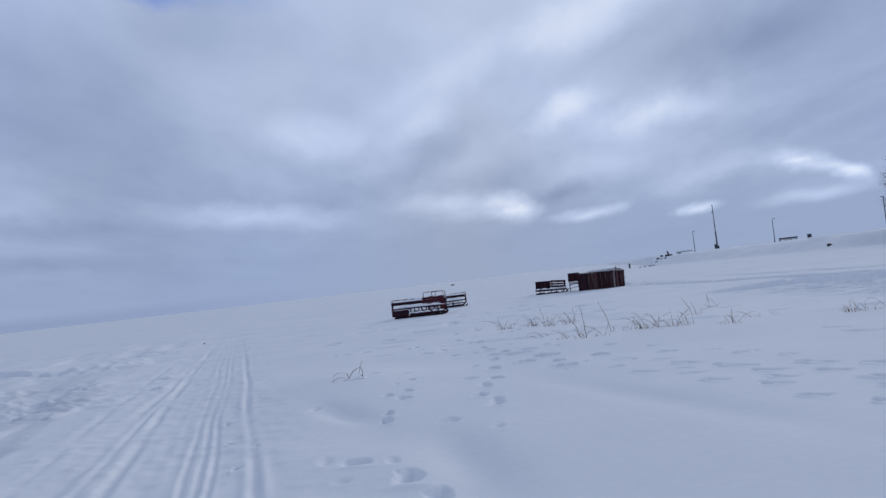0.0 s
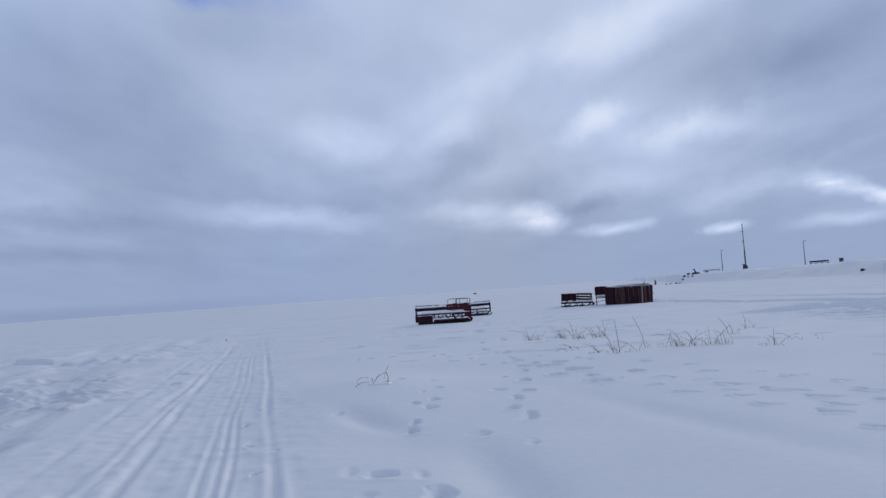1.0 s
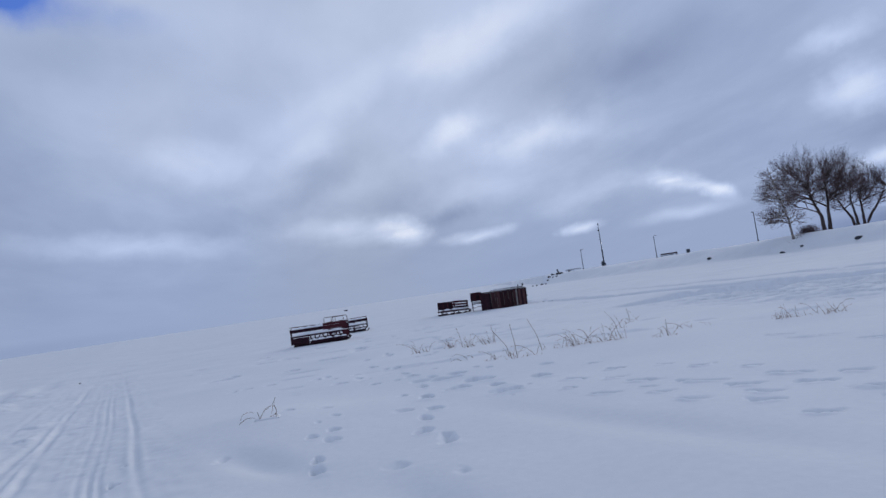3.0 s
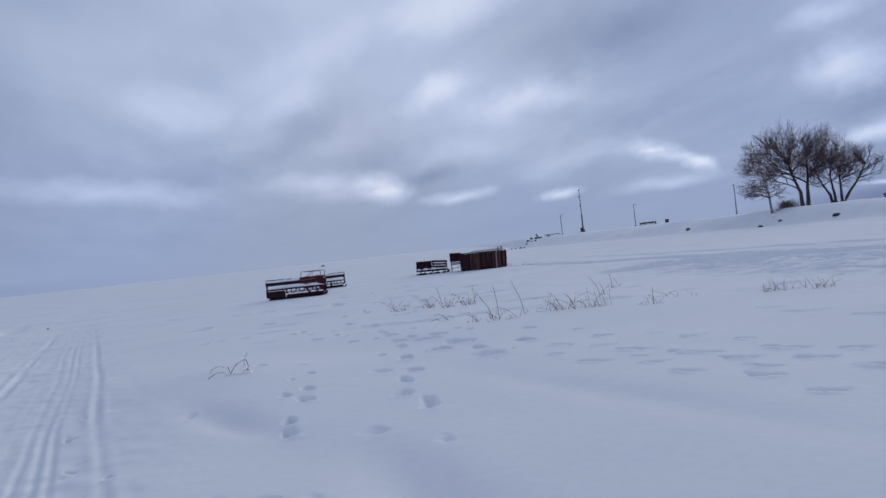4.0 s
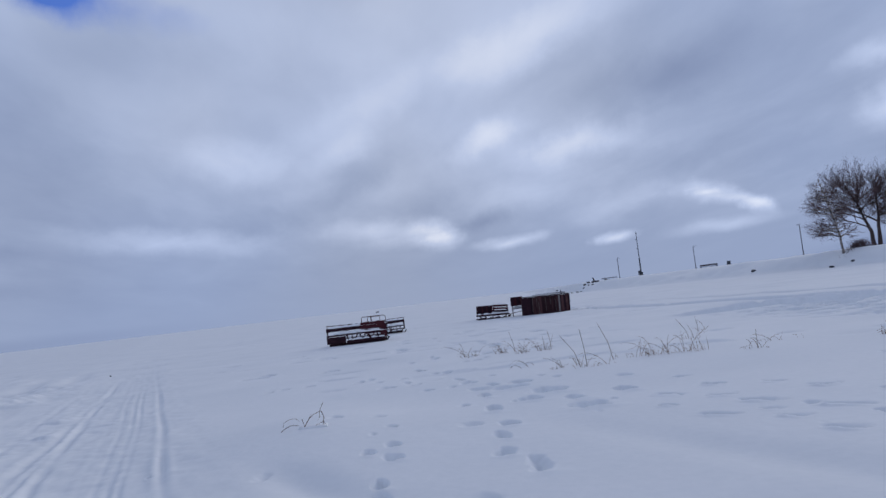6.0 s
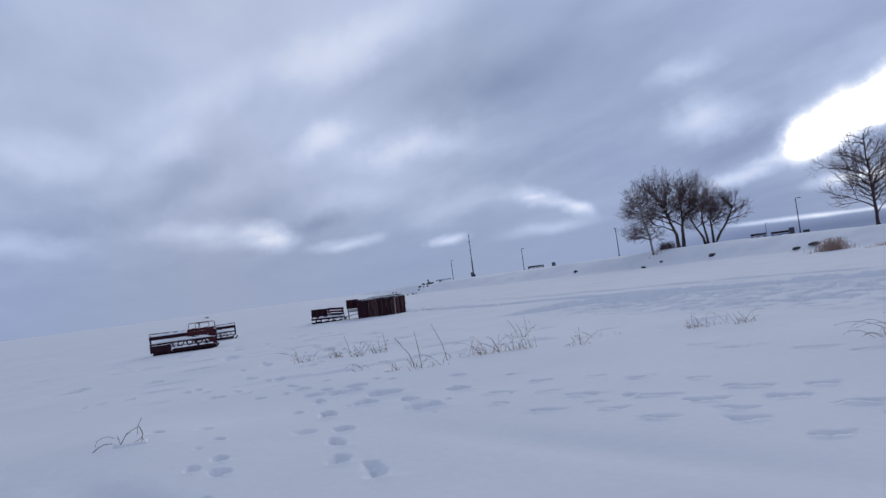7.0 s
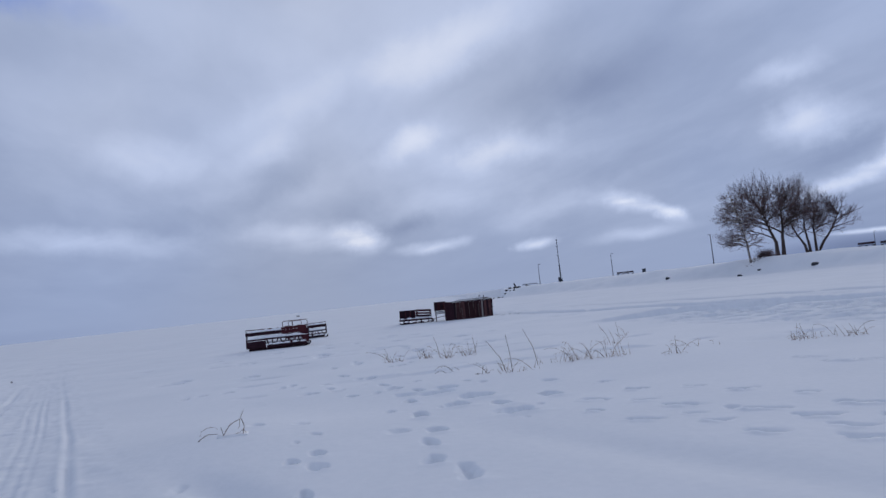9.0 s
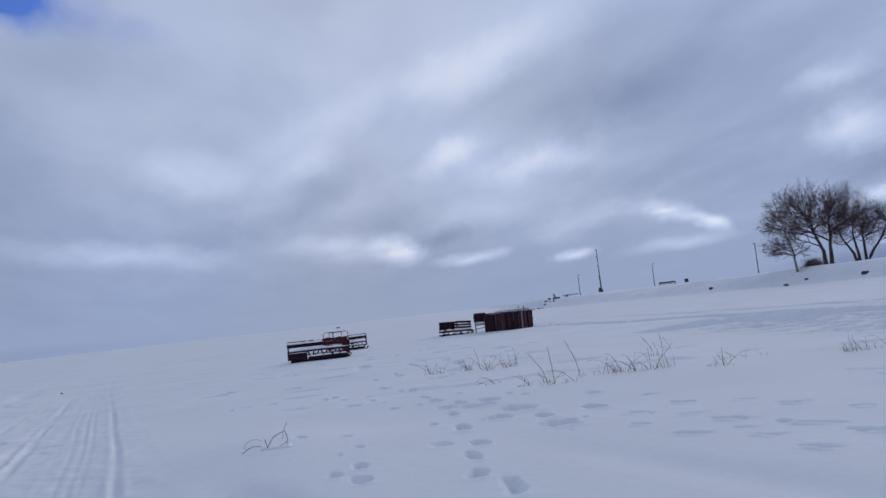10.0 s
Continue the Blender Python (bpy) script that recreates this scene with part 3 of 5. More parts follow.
    # bare stretch round the camera's own feet keeps level
    return h * (0.35 + 0.65 * smooth(1.0, 4.0, r)) + bank(x, y)


def ground_mesh():
    fine = np.radians(np.arange(-40, 62.001, 0.10))
    coarse = np.radians(np.arange(64, 318.1, 2.0))
    around = np.concatenate([fine, coarse])
    radii = [0.4]
    while radii[-1] < 6000:
        r = radii[-1]
        radii.append(r + (0.25 if r < 2.4 else 0.026 + 0.0015 * (r - 2.4) if r < 34 else 0.012 * (r - 34) + 0.11 if r < 170 else 0.10 * r))
    radii = np.array(radii)
    ox, oy = -0.5, 1.6
    x = ox + radii[:, None] * np.sin(around)[None, :]
    y = oy + radii[:, None] * np.cos(around)[None, :]
    z = ground_height(x.ravel().copy(), y.ravel().copy()).reshape(x.shape)
    nr, na = x.shape
    co = np.concatenate([np.stack([x, y, z], -1).reshape(-1, 3), [[ox, oy, 0.0]]])
    i, j = np.meshgrid(np.arange(nr - 1), np.arange(na), indexing="ij")
    jn = (j + 1) % na
    quads = np.stack([i * na + j, i * na + jn, (i + 1) * na + jn, (i + 1) * na + j], -1).reshape(-1, 4)[:, ::-1]
    hub = np.stack([np.arange(na), np.full(na, nr * na), (np.arange(na) + 1) % na], -1)[:, ::-1]
    loops = np.concatenate([quads.ravel(), hub.ravel()]).astype(np.int32)
    sizes = np.concatenate([np.full(len(quads), 4), np.full(len(hub), 3)])
    starts = np.concatenate([[0], np.cumsum(sizes)[:-1]]).astype(np.int32)
    me = bpy.data.meshes.new("ground")
    me.vertices.add(len(co))
    me.vertices.foreach_set("co", co.astype(np.float32).ravel())
    me.loops.add(len(loops))
    me.loops.foreach_set("vertex_index", loops)
    me.polygons.add(len(sizes))
    me.polygons.foreach_set("loop_start", starts)
    me.polygons.foreach_set("use_smooth", np.ones(len(sizes), dtype=bool))
    me.update(calc_edges=True)
    me.validate()
    me.materials.append(CRUST_SHADE)
    return me


ground = tagged(new("ground", ground_mesh()), "wind-packed bluish white snow over lake ice with ruts and footprints", "snowfield", kind="structure")


def level(x, y):
    """The snow's height at a place."""
    return float(ground_height(np.array([float(x)]), np.array([float(y)]))[0])

# ---- helpers for things ----


def part(name, bm, material, parent=None, label=""):
    me = bpy.data.meshes.new(name)
    bm.normal_update()
    bm.to_mesh(me)
    bm.free()
    me.materials.append(material)
    ob = new(name, me)
    ob.parent = parent
    return tagged(ob, label)


def thing(name, m, label, category, group="", kind=""):
    ob = new(name)
    ob.empty_display_size = 0.2
    ob.matrix_world = m
    return tagged(ob, label, category, group, kind)


def add_box(bm, centre, size, turn=(0, 0, 0), bevel=0.006):
    made = bmesh.ops.create_cube(bm, size=1.0)
    m = pose(*centre, *turn) @ Matrix.Diagonal((*size, 1))
    bmesh.ops.transform(bm, matrix=m, verts=made["verts"])
    if bevel:
        edges = list({e for v in made["verts"] for e in v.link_edges})
        bmesh.ops.bevel(bm, geom=edges, offset=min(bevel, min(size) * 0.3), segments=1, affect="EDGES")
    return bm


def box(centre, size, turn=(0, 0, 0), bevel=0.006):
    return add_box(bmesh.new(), centre, size, turn, bevel)


def add_tube(bm, points, radii, sides=6, caps=True):
    """A tube along points."""
    rings, points = [], [Vector(p) for p in points]
    for n, p in enumerate(points):
        ahead = (points[min(n + 1, len(points) - 1)] - points[max(n - 1, 0)]).normalized()
        side = ahead.cross(Vector((0, 0, 1)) if abs(ahead.z) < 0.9 else Vector((1, 0, 0))).normalized()
        up = side.cross(ahead)
        r = float(radii[n] if isinstance(radii, (list, tuple)) else radii)
        rings.append([bm.verts.new(p + r * (math.cos(a) * side + math.sin(a) * up)) for a in (k * math.tau / sides for k in range(sides))])
    for a, b in zip(rings, rings[1:]):
        for k in range(sides):
            bm.faces.new((a[k], a[(k + 1) % sides], b[(k + 1) % sides], b[k])).smooth = sides > 4
    if caps and sides > 2:
        bm.faces.new(rings[0])
        bm.faces.new(rings[-1][::-1])
    return bm


def tube(points, radii, sides=6):
    return add_tube(bmesh.new(), points, radii, sides)


def snow_strip(length, wide, high, rng):
    """A soft uneven cap of snow lying along x."""
    bm = bmesh.new()
    steps, rows = max(4, int(length / 0.12)), []
    for i in range(steps + 1):
        u = i / steps
        end = min(1.0, 6 * u, 6 * (1 - u))
        h = high * (0.55 + 0.6 * rng.random()) * max(0.15, end)
        w = wide * (0.75 + 0.25 * end)
        rows.append([bm.verts.new((length * (u - 0.5), w * a, h * b)) for a, b in ((-0.5, 0), (-0.38, 0.75), (0, 1), (0.38, 0.75), (0.5, 0))])
    for a, b in zip(rows, rows[1:]):
        for k in range(4):
            bm.faces.new((a[k], b[k], b[k + 1], a[k + 1])).smooth = True
        bm.faces.new((a[0], a[4], b[4], b[0]))
    bm.faces.new(rows[0])
    bm.faces.new(rows[-1][::-1])
    return bm


def snow_heap(length, wide, high, rng):
    """Drifted snow with a flat underside and an uneven top."""
    bm = bmesh.new()
    nx, ny = max(6, int(length / 0.15)), 7
    rows = []
    for i in range(nx + 1):
        u = i / nx
        row = []
        for j in range(ny + 1):
            v = j / ny
            edge = min(1.0, 5 * u, 5 * (1 - u), 6 * v, 6 * (1 - v))
            h = high * (0.45 + 0.55 * edge) * (0.85 + 0.3 * noise.noise(Vector((u * length * 1.7, v * 3, high * 9))))
            row.append(bm.verts.new((length * (u - 0.5), wide * (v - 0.5), max(h, 0.02))))
        rows.append(row)
    base = [[bm.verts.new((length * (i / nx - 0.5), wide * (j / ny - 0.5), 0)) for j in range(ny + 1)] for i in range(nx + 1)]
    for i in range(nx):
        for j in range(ny):
            bm.faces.new((rows[i][j], rows[i + 1][j], rows[i + 1][j + 1], rows[i][j + 1])).smooth = True
            bm.faces.new((base[i][j + 1], base[i + 1][j + 1], base[i + 1][j], base[i][j]))
    for i in range(nx):
        bm.faces.new((base[i][0], base[i + 1][0], rows[i + 1][0], rows[i][0]))
        bm.faces.new((rows[i][ny], rows[i + 1][ny], base[i + 1][ny], base[i][ny]))
    for j in range(ny):
        bm.faces.new((rows[0][j], rows[0][j + 1], base[0][j + 1], base[0][j]))
        bm.faces.new((base[nx][j], base[nx][j + 1], rows[nx][j + 1], rows[nx][j]))
    return bm


# ---- passenger sledges ----


def passenger_sledge(length, label, rail_at, low_board, seed, red=True):
    """A long low sledge: runners, struts, floor, dark side boards under snow, a tube handrail."""
    rng = random.Random(seed)
    s = thing("passenger_sledge", Matrix.Identity(4), label, "sledge", "sledges on the snow")
    half, wide = length / 2, 1.15
    for y in (-wide / 2, wide / 2):
        pts = [(-half + 0.10, y, 0.06), (half - 0.25, y, 0.06), (half - 0.05, y, 0.10), (half + 0.04, y, 0.22)]
        part("runner", tube(pts, 0.036, 6), STAIN, s)
        for k in range(6):
            x = -half + 0.25 + k * (length - 0.5) / 5
            part("strut", tube([(x, y, 0.06), (x + (0.14 if k % 2 else -0.14), y * 0.94, 0.30)], 0.020, 5), RUST, s)
    for k in range(4):
        x = -half + 0.25 + k * (length - 0.5) / 3
        part("cross_beam", box((x, 0, 0.25), (0.07, wide, 0.06)), STAIN, s)
    for k in range(5):
        part("floor_board", box((0, -0.46 + 0.23 * k, 0.30), (length - 0.05, 0.205, 0.03)), GREY_WOOD, s)
    fill = part("snow_fill", snow_heap(length - 0.12, wide - 0.10, 0.10, rng), SNOW_CAP, s, "drifted white snow on the sledge floor")
    fill.location = (0, 0, 0.315)
    for y in (-wide / 2, wide / 2):
        for k in range(4):
            x = -half + 0.04 + k * (length - 0.08) / 3
            part("post", box((x, y, 0.58), (0.045, 0.045, 0.56)), STAIN, s)
        part("top_wire", tube([(-half, y, 0.93), (0, y, 0.915), (half, y, 0.93)], 0.011, 5), RUST, s)
    y = -wide / 2
    part("side_board", box((0, y - 0.03, 0.755), (length, 0.028, 0.15), (0, -0.3, 0)), STAIN, s)
    cap = part("snow_cap", snow_strip(length - 0.04, 0.12, 0.11, rng), SNOW_CAP, s, "thin white snow along the board")
    cap.location = (0, y - 0.02, 0.832)
    part("middle_rail", box((0, y - 0.035, 0.50), (length, 0.03, 0.075), (0, -0.6, 0)), STAIN, s)
    cap = part("snow_cap", snow_strip(length - 0.10, 0.10, 0.12, rng), SNOW_CAP, s, "thin white snow along the rail")
    cap.location = (0, y - 0.033, 0.535)
    part("low_panel", box((-half + low_board / 2, -wide / 2 - 0.02, 0.285), (low_board, 0.03, 0.30), (0, -0.6, 0)), STAIN, s)
    for k in range(9):
        x = -half + low_board + 0.08 + k * (length - low_board - 0.35) / 8
        part("brace", box((x, -wide / 2 - 0.02, 0.36), (rng.uniform(0.03, 0.06), 0.025, 0.26), (0, (-24, 10, 28, -14, 4, -32, 18)[k % 7], 0)), RED if k > 4 else STAIN, s)
    part("low_rail", box((low_board / 2, -wide / 2 - 0.045, 0.335), (length - low_board - 0.10, 0.025, 0.035), (0, -1.0, 0)), STAIN, s)
    for k in range(5):
        lump = part("snow_lump", snow_heap(rng.uniform(0.14, 0.34), 0.12, rng.uniform(0.05, 0.10), rng), SNOW_CAP, s, "white snow lying on the sill")
        lump.location = (-half + low_board + 0.2 + k * (length - low_board - 0.5) / 4, -wide / 2 - 0.05, 0.244)
    part("sill", box((low_board / 2 - 0.05, -wide / 2 - 0.03, 0.185), (length - low_board - 0.15, 0.04, 0.12), (0, -1.2, 0)), STAIN, s)
    if red:
        part("end_panel", box((half - 0.06, 0, 0.52), (0.03, wide * 0.96, 0.50)), RED, s, "red-brown end panel")
        part("end_board", box((half - 0.20, -wide / 2 - 0.045, 0.48), (0.30, 0.03, 0.52), (0, -3, 0)), RED, s, "red-brown upright board")
        part("seat_back", box((half - 0.66, -wide / 2 - 0.062, 0.80), (1.10, 0.03, 0.29), (3, -0.5, 0)), RED, s, "red-brown seat back")
    a, b = rail_at
    part("handrail", tube([(a, -0.40, 0.80), (a, -0.40, 1.14), (a + 0.05, -0.40, 1.19), (b - 0.05, -0.40, 1.19), (b, -0.40, 1.14), (b, -0.40, 0.60)], 0.017, 6), RUST, s)
    part("handrail_post", tube([((a + b) / 2 - 0.12, -0.40, 0.86), ((a + b) / 2 - 0.12, -0.40, 1.19)], 0.015, 6), RUST, s)
    return s


sledge_a = passenger_sledge(2.75, "low dark-boarded passenger sledge with snow-topped rails and tube handrail", (0.25, 1.33), 0.85, 3)
sledge_a.matrix_world = pose(-1.52, 37.9, level(-1.5, 37.9) - 0.03, 0, 0.6, 2)
sledge_b = passenger_sledge(2.3, "dark-boarded sledge with broken rails standing behind another sledge", (-0.9, -0.2), 0.5, 5, False)
sledge_b.matrix_world = pose(-0.08, 46.4, level(0.0, 46.4) - 0.13, 0, -0.3, -4)


def open_sledge():
    rng = random.Random(12)
    s = thing("cargo_sledge", Matrix.Identity(4), "cargo sledge with a dark box and snow-covered slatted bed", "sledge", "sledges on the snow")
    for y in (-0.5, 0.5):
        part("runner", tube([(-1.02, y, 0.09), (-0.9, y, 0.05), (0.85, y, 0.05), (1.02, y, 0.10), (1.12, y, 0.22)], 0.04, 6), STAIN, s)
        for k in range(5):
            x = -0.8 + 0.4 * k
            part("strut", tube([(x, y, 0.06), (x + 0.08 * (-1) ** k, y * 0.92, 0.26)], 0.02, 5), STAIN, s)
    for k in range(4):
        part("bed_slat", box((0.0, -0.45 + 0.3 * k, 0.26), (2.05, 0.2, 0.06)), STAIN, s)
    snow_bed = part("snow_layer", snow_heap(2.0, 0.96, 0.22, rng), SNOW_CAP, s, "white snow on the sledge bed")
    snow_bed.location = (0.0, 0, 0.292)
    body = part("box_body", box((-0.50, 0, 0.62), (0.98, 0.92, 0.54), (0, 1, 0), 0.02), STAIN, s, "dark brown wooden box")
    for k in range(4):
        part("box_batten", box((-0.93 + 0.29 * k, -0.472, 0.62), (0.05, 0.024, 0.52)), RED, body)
    part("lower_rail", box((0.0, -0.49, 0.305), (2.10, 0.04, 0.07), (0, 0.8, 0)), RED, s)
    for k, (x, w) in enumerate(((-0.86, 0.22), (-0.42, 0.34), (0.05, 0.26), (0.46, 0.30), (0.88, 0.20))):
        lump = part("snow_lump", snow_heap(w, 0.16, 0.10 + 0.03 * (k % 3), rng), SNOW_CAP, s, "white snow caught on the rail")
        lump.location = (x, -0.52, 0.338)
    for x, w in ((-0.62, 0.30), (-0.12, 0.22), (0.30, 0.36), (0.74, 0.18)):
        part("skirt_board", box((x, -0.50, 0.12), (w, 0.025, 0.07), (0, rng.uniform(-3, 3), 0)), STAIN, s)
    for z in (0.50, 0.66, 0.83):
        part("side_rail", box((0.50, -0.44, z), (0.98, 0.03, 0.12 if z < 0.8 else 0.13), (0, 3.2, 0)), RED if z > 0.55 else STAIN, s)
        part("side_rail", box((0.50, 0.44, z), (0.98, 0.03, 0.075), (0, 1.2, 0)), STAIN, s)
    for x in (0.1, 0.95):
        part("post", box((x, -0.42, 0.58), (0.04, 0.04, 0.54)), STAIN, s)
        part("post", box((x, 0.42, 0.58), (0.04, 0.04, 0.54)), STAIN, s)
    lid = part("snow_cap", snow_strip(0.95, 0.75, 0.04, rng), SNOW_CAP, s, "thin snow on the box lid")
    lid.location = (-0.50, 0, 0.895)
    part("drawbar", tube([(1.05, 0.0, 0.22), (1.6, 0.0, 0.32), (2.0, 0.05, 0.36)], 0.025, 6), GREY_WOOD, s)
    return s


cargo = open_sledge()
cargo.matrix_world = pose(6.86, 50.6, level(6.86, 50.6) - 0.06, 0, 1.5, -6)


def plank_shed():
    """A low windowless hut of upright planks, with loose boards on its flat top."""
    rng = random.Random(8)
    s = thing("plank_shed", Matrix.Identity(4), "low red-brown plank shed with snowy boards on its roof", "shed")
    wide, deep, high = 2.85, 1.7, 1.10
    part("core", box((0, 0, high / 2 + 0.0), (wide - 0.08, deep - 0.08, high - 0.05), (0, 0, 0), 0.01), STAIN, s)
    for side in (-1, 1):
        x = -wide / 2
        while x < wide / 2 - 0.05:
            w = 0.115 + 0.05 * rng.random()
            w = min(w, wide / 2 - x)
            h = high + rng.uniform(-0.05, 0.03)
            mat = STAIN if rng.random() < (0.55 if x < -0.75 else 0.15) else SHED_WOOD
            part("plank", box((x + w / 2, side * (deep / 2 + rng.uniform(0, 0.015)), h / 2 - 0.02), (w - 0.012, 0.025, h), (0, rng.uniform(-1.0, 1.0), 0), 0.004), mat, s)
            x += w
    for side in (-1, 1):
        y = -deep / 2
        while y < deep / 2 - 0.05:
            w = min(0.13 + 0.04 * rng.random(), deep / 2 - y)
            part("plank", box((side * (wide / 2 + 0.004), y + w / 2, high / 2 - 0.02), (0.025, w - 0.012, high + rng.uniform(-0.04, 0.02)), (rng.uniform(-0.8, 0.8), 0, 0), 0.004), SHED_WOOD, s)
            y += w
    part("corner_post", box((0.82, -deep / 2 - 0.03, high / 2), (0.085, 0.05, high + 0.02), (0, 1.0, 0)), GREY_WOOD, s, "pale grey post")
    for x, low, top, w in ((-0.78, 0.15, 1.05, 0.028), (-0.52, 0.45, 1.08, 0.022), (-0.40, 0.05, 0.75, 0.030), (0.02, 0.20, 1.05, 0.022), (0.30, 0.55, 1.08, 0.026), (0.60, 0.10, 0.90, 0.020)):
        part("batten", box((x, -deep / 2 - 0.025, (low + top) / 2), (w, 0.03, top - low), (0, rng.uniform(-1.5, 1.5), 0)), OLD_PINE, s, "pale grey batten")
    part("corner_post", box((wide / 2 - 0.02, -deep / 2 - 0.02, high / 2), (0.07, 0.07, high + 0.02), (0, 3.0, 0)), STAIN, s)
    part("roof_deck", box((0, 0, high + 0.02), (wide, deep, 0.04), (0, 0, 0)), STAIN, s)
    for x, y, length, turn, z in ((-0.28, -0.5, 1.0, 2, 0.11), (0.62, -0.55, 1.25, -1, 0.13), (0.2, 0.2, 1.9, 3, 0.09), (0.9, -0.2, 0.9, -4, 0.10)):
        part("roof_board", box((x, y, high + z - 0.02), (length, 0.14, 0.03), (0, -1, turn)), GREY_WOOD, s)
        cap = part("snow_cap", snow_strip(length, 0.16, 0.09, rng), SNOW_CAP, s, "snow on a roof board")
        cap.matrix_local = pose(x, y, high + z - 0.005, 0, -1, turn)
    layer = part("snow_layer", snow_strip(wide - 0.1, deep - 0.2, 0.06, rng), SNOW_CAP, s, "thin snow on the flat roof")
    layer.location = (0, 0, high + 0.038)
    part("stub_post", box((0.98, -0.6, high + 0.15), (0.06, 0.06, 0.22)), STAIN, s)
    part("hasp", box((wide / 2 + 0.03, -0.72, 0.62), (0.10, 0.10, 0.08)), STEEL, s)
    return s


shed = plank_shed()
shed.matrix_world = pose(9.86, 48.6, level(9.9, 48.4) - 0.03, 0, 0.8, -11)


def small_crate():
    rng = random.Random(4)
    s = thing("crate_on_legs", Matrix.Identity(4), "small dark wooden crate raised on a snowy pale frame", "crate")
    body = part("body", box((0, 0, 0.93), (0.74, 0.7, 0.54), (0, 2, 0), 0.015), STAIN, s)
    for k in range(4):
        part("board", box((-0.28 + 0.185 * k, -0.362, 0.93), (0.16, 0.022, 0.55), (0, 2, 0), 0.004), RED if k % 2 else STAIN, body)
    for x in (-0.3, 0.3):
        for y in (-0.3, 0.3):
            part("leg", box((x, y, 0.34), (0.06, 0.06, 0.70)), GREY_WOOD, s)
    part("shelf", box((0, 0, 0.48), (0.72, 0.66, 0.05)), GREY_WOOD, s)
    lump = part("snow_layer", snow_strip(0.7, 0.66, 0.16, rng), SNOW_CAP, s, "snow heaped on the lower shelf")
    lump.location = (0, 0, 0.505)
    lid = part("snow_cap", snow_strip(0.7, 0.66, 0.03, rng), SNOW_CAP, s)
    lid.location = (0, 0, 1.205)
    return s


crate = small_crate()
crate.matrix_world = pose(8.33, 49.7, level(8.3, 49.7) - 0.02, 0, 0, -10)

# ---- bare trees on the bank ----


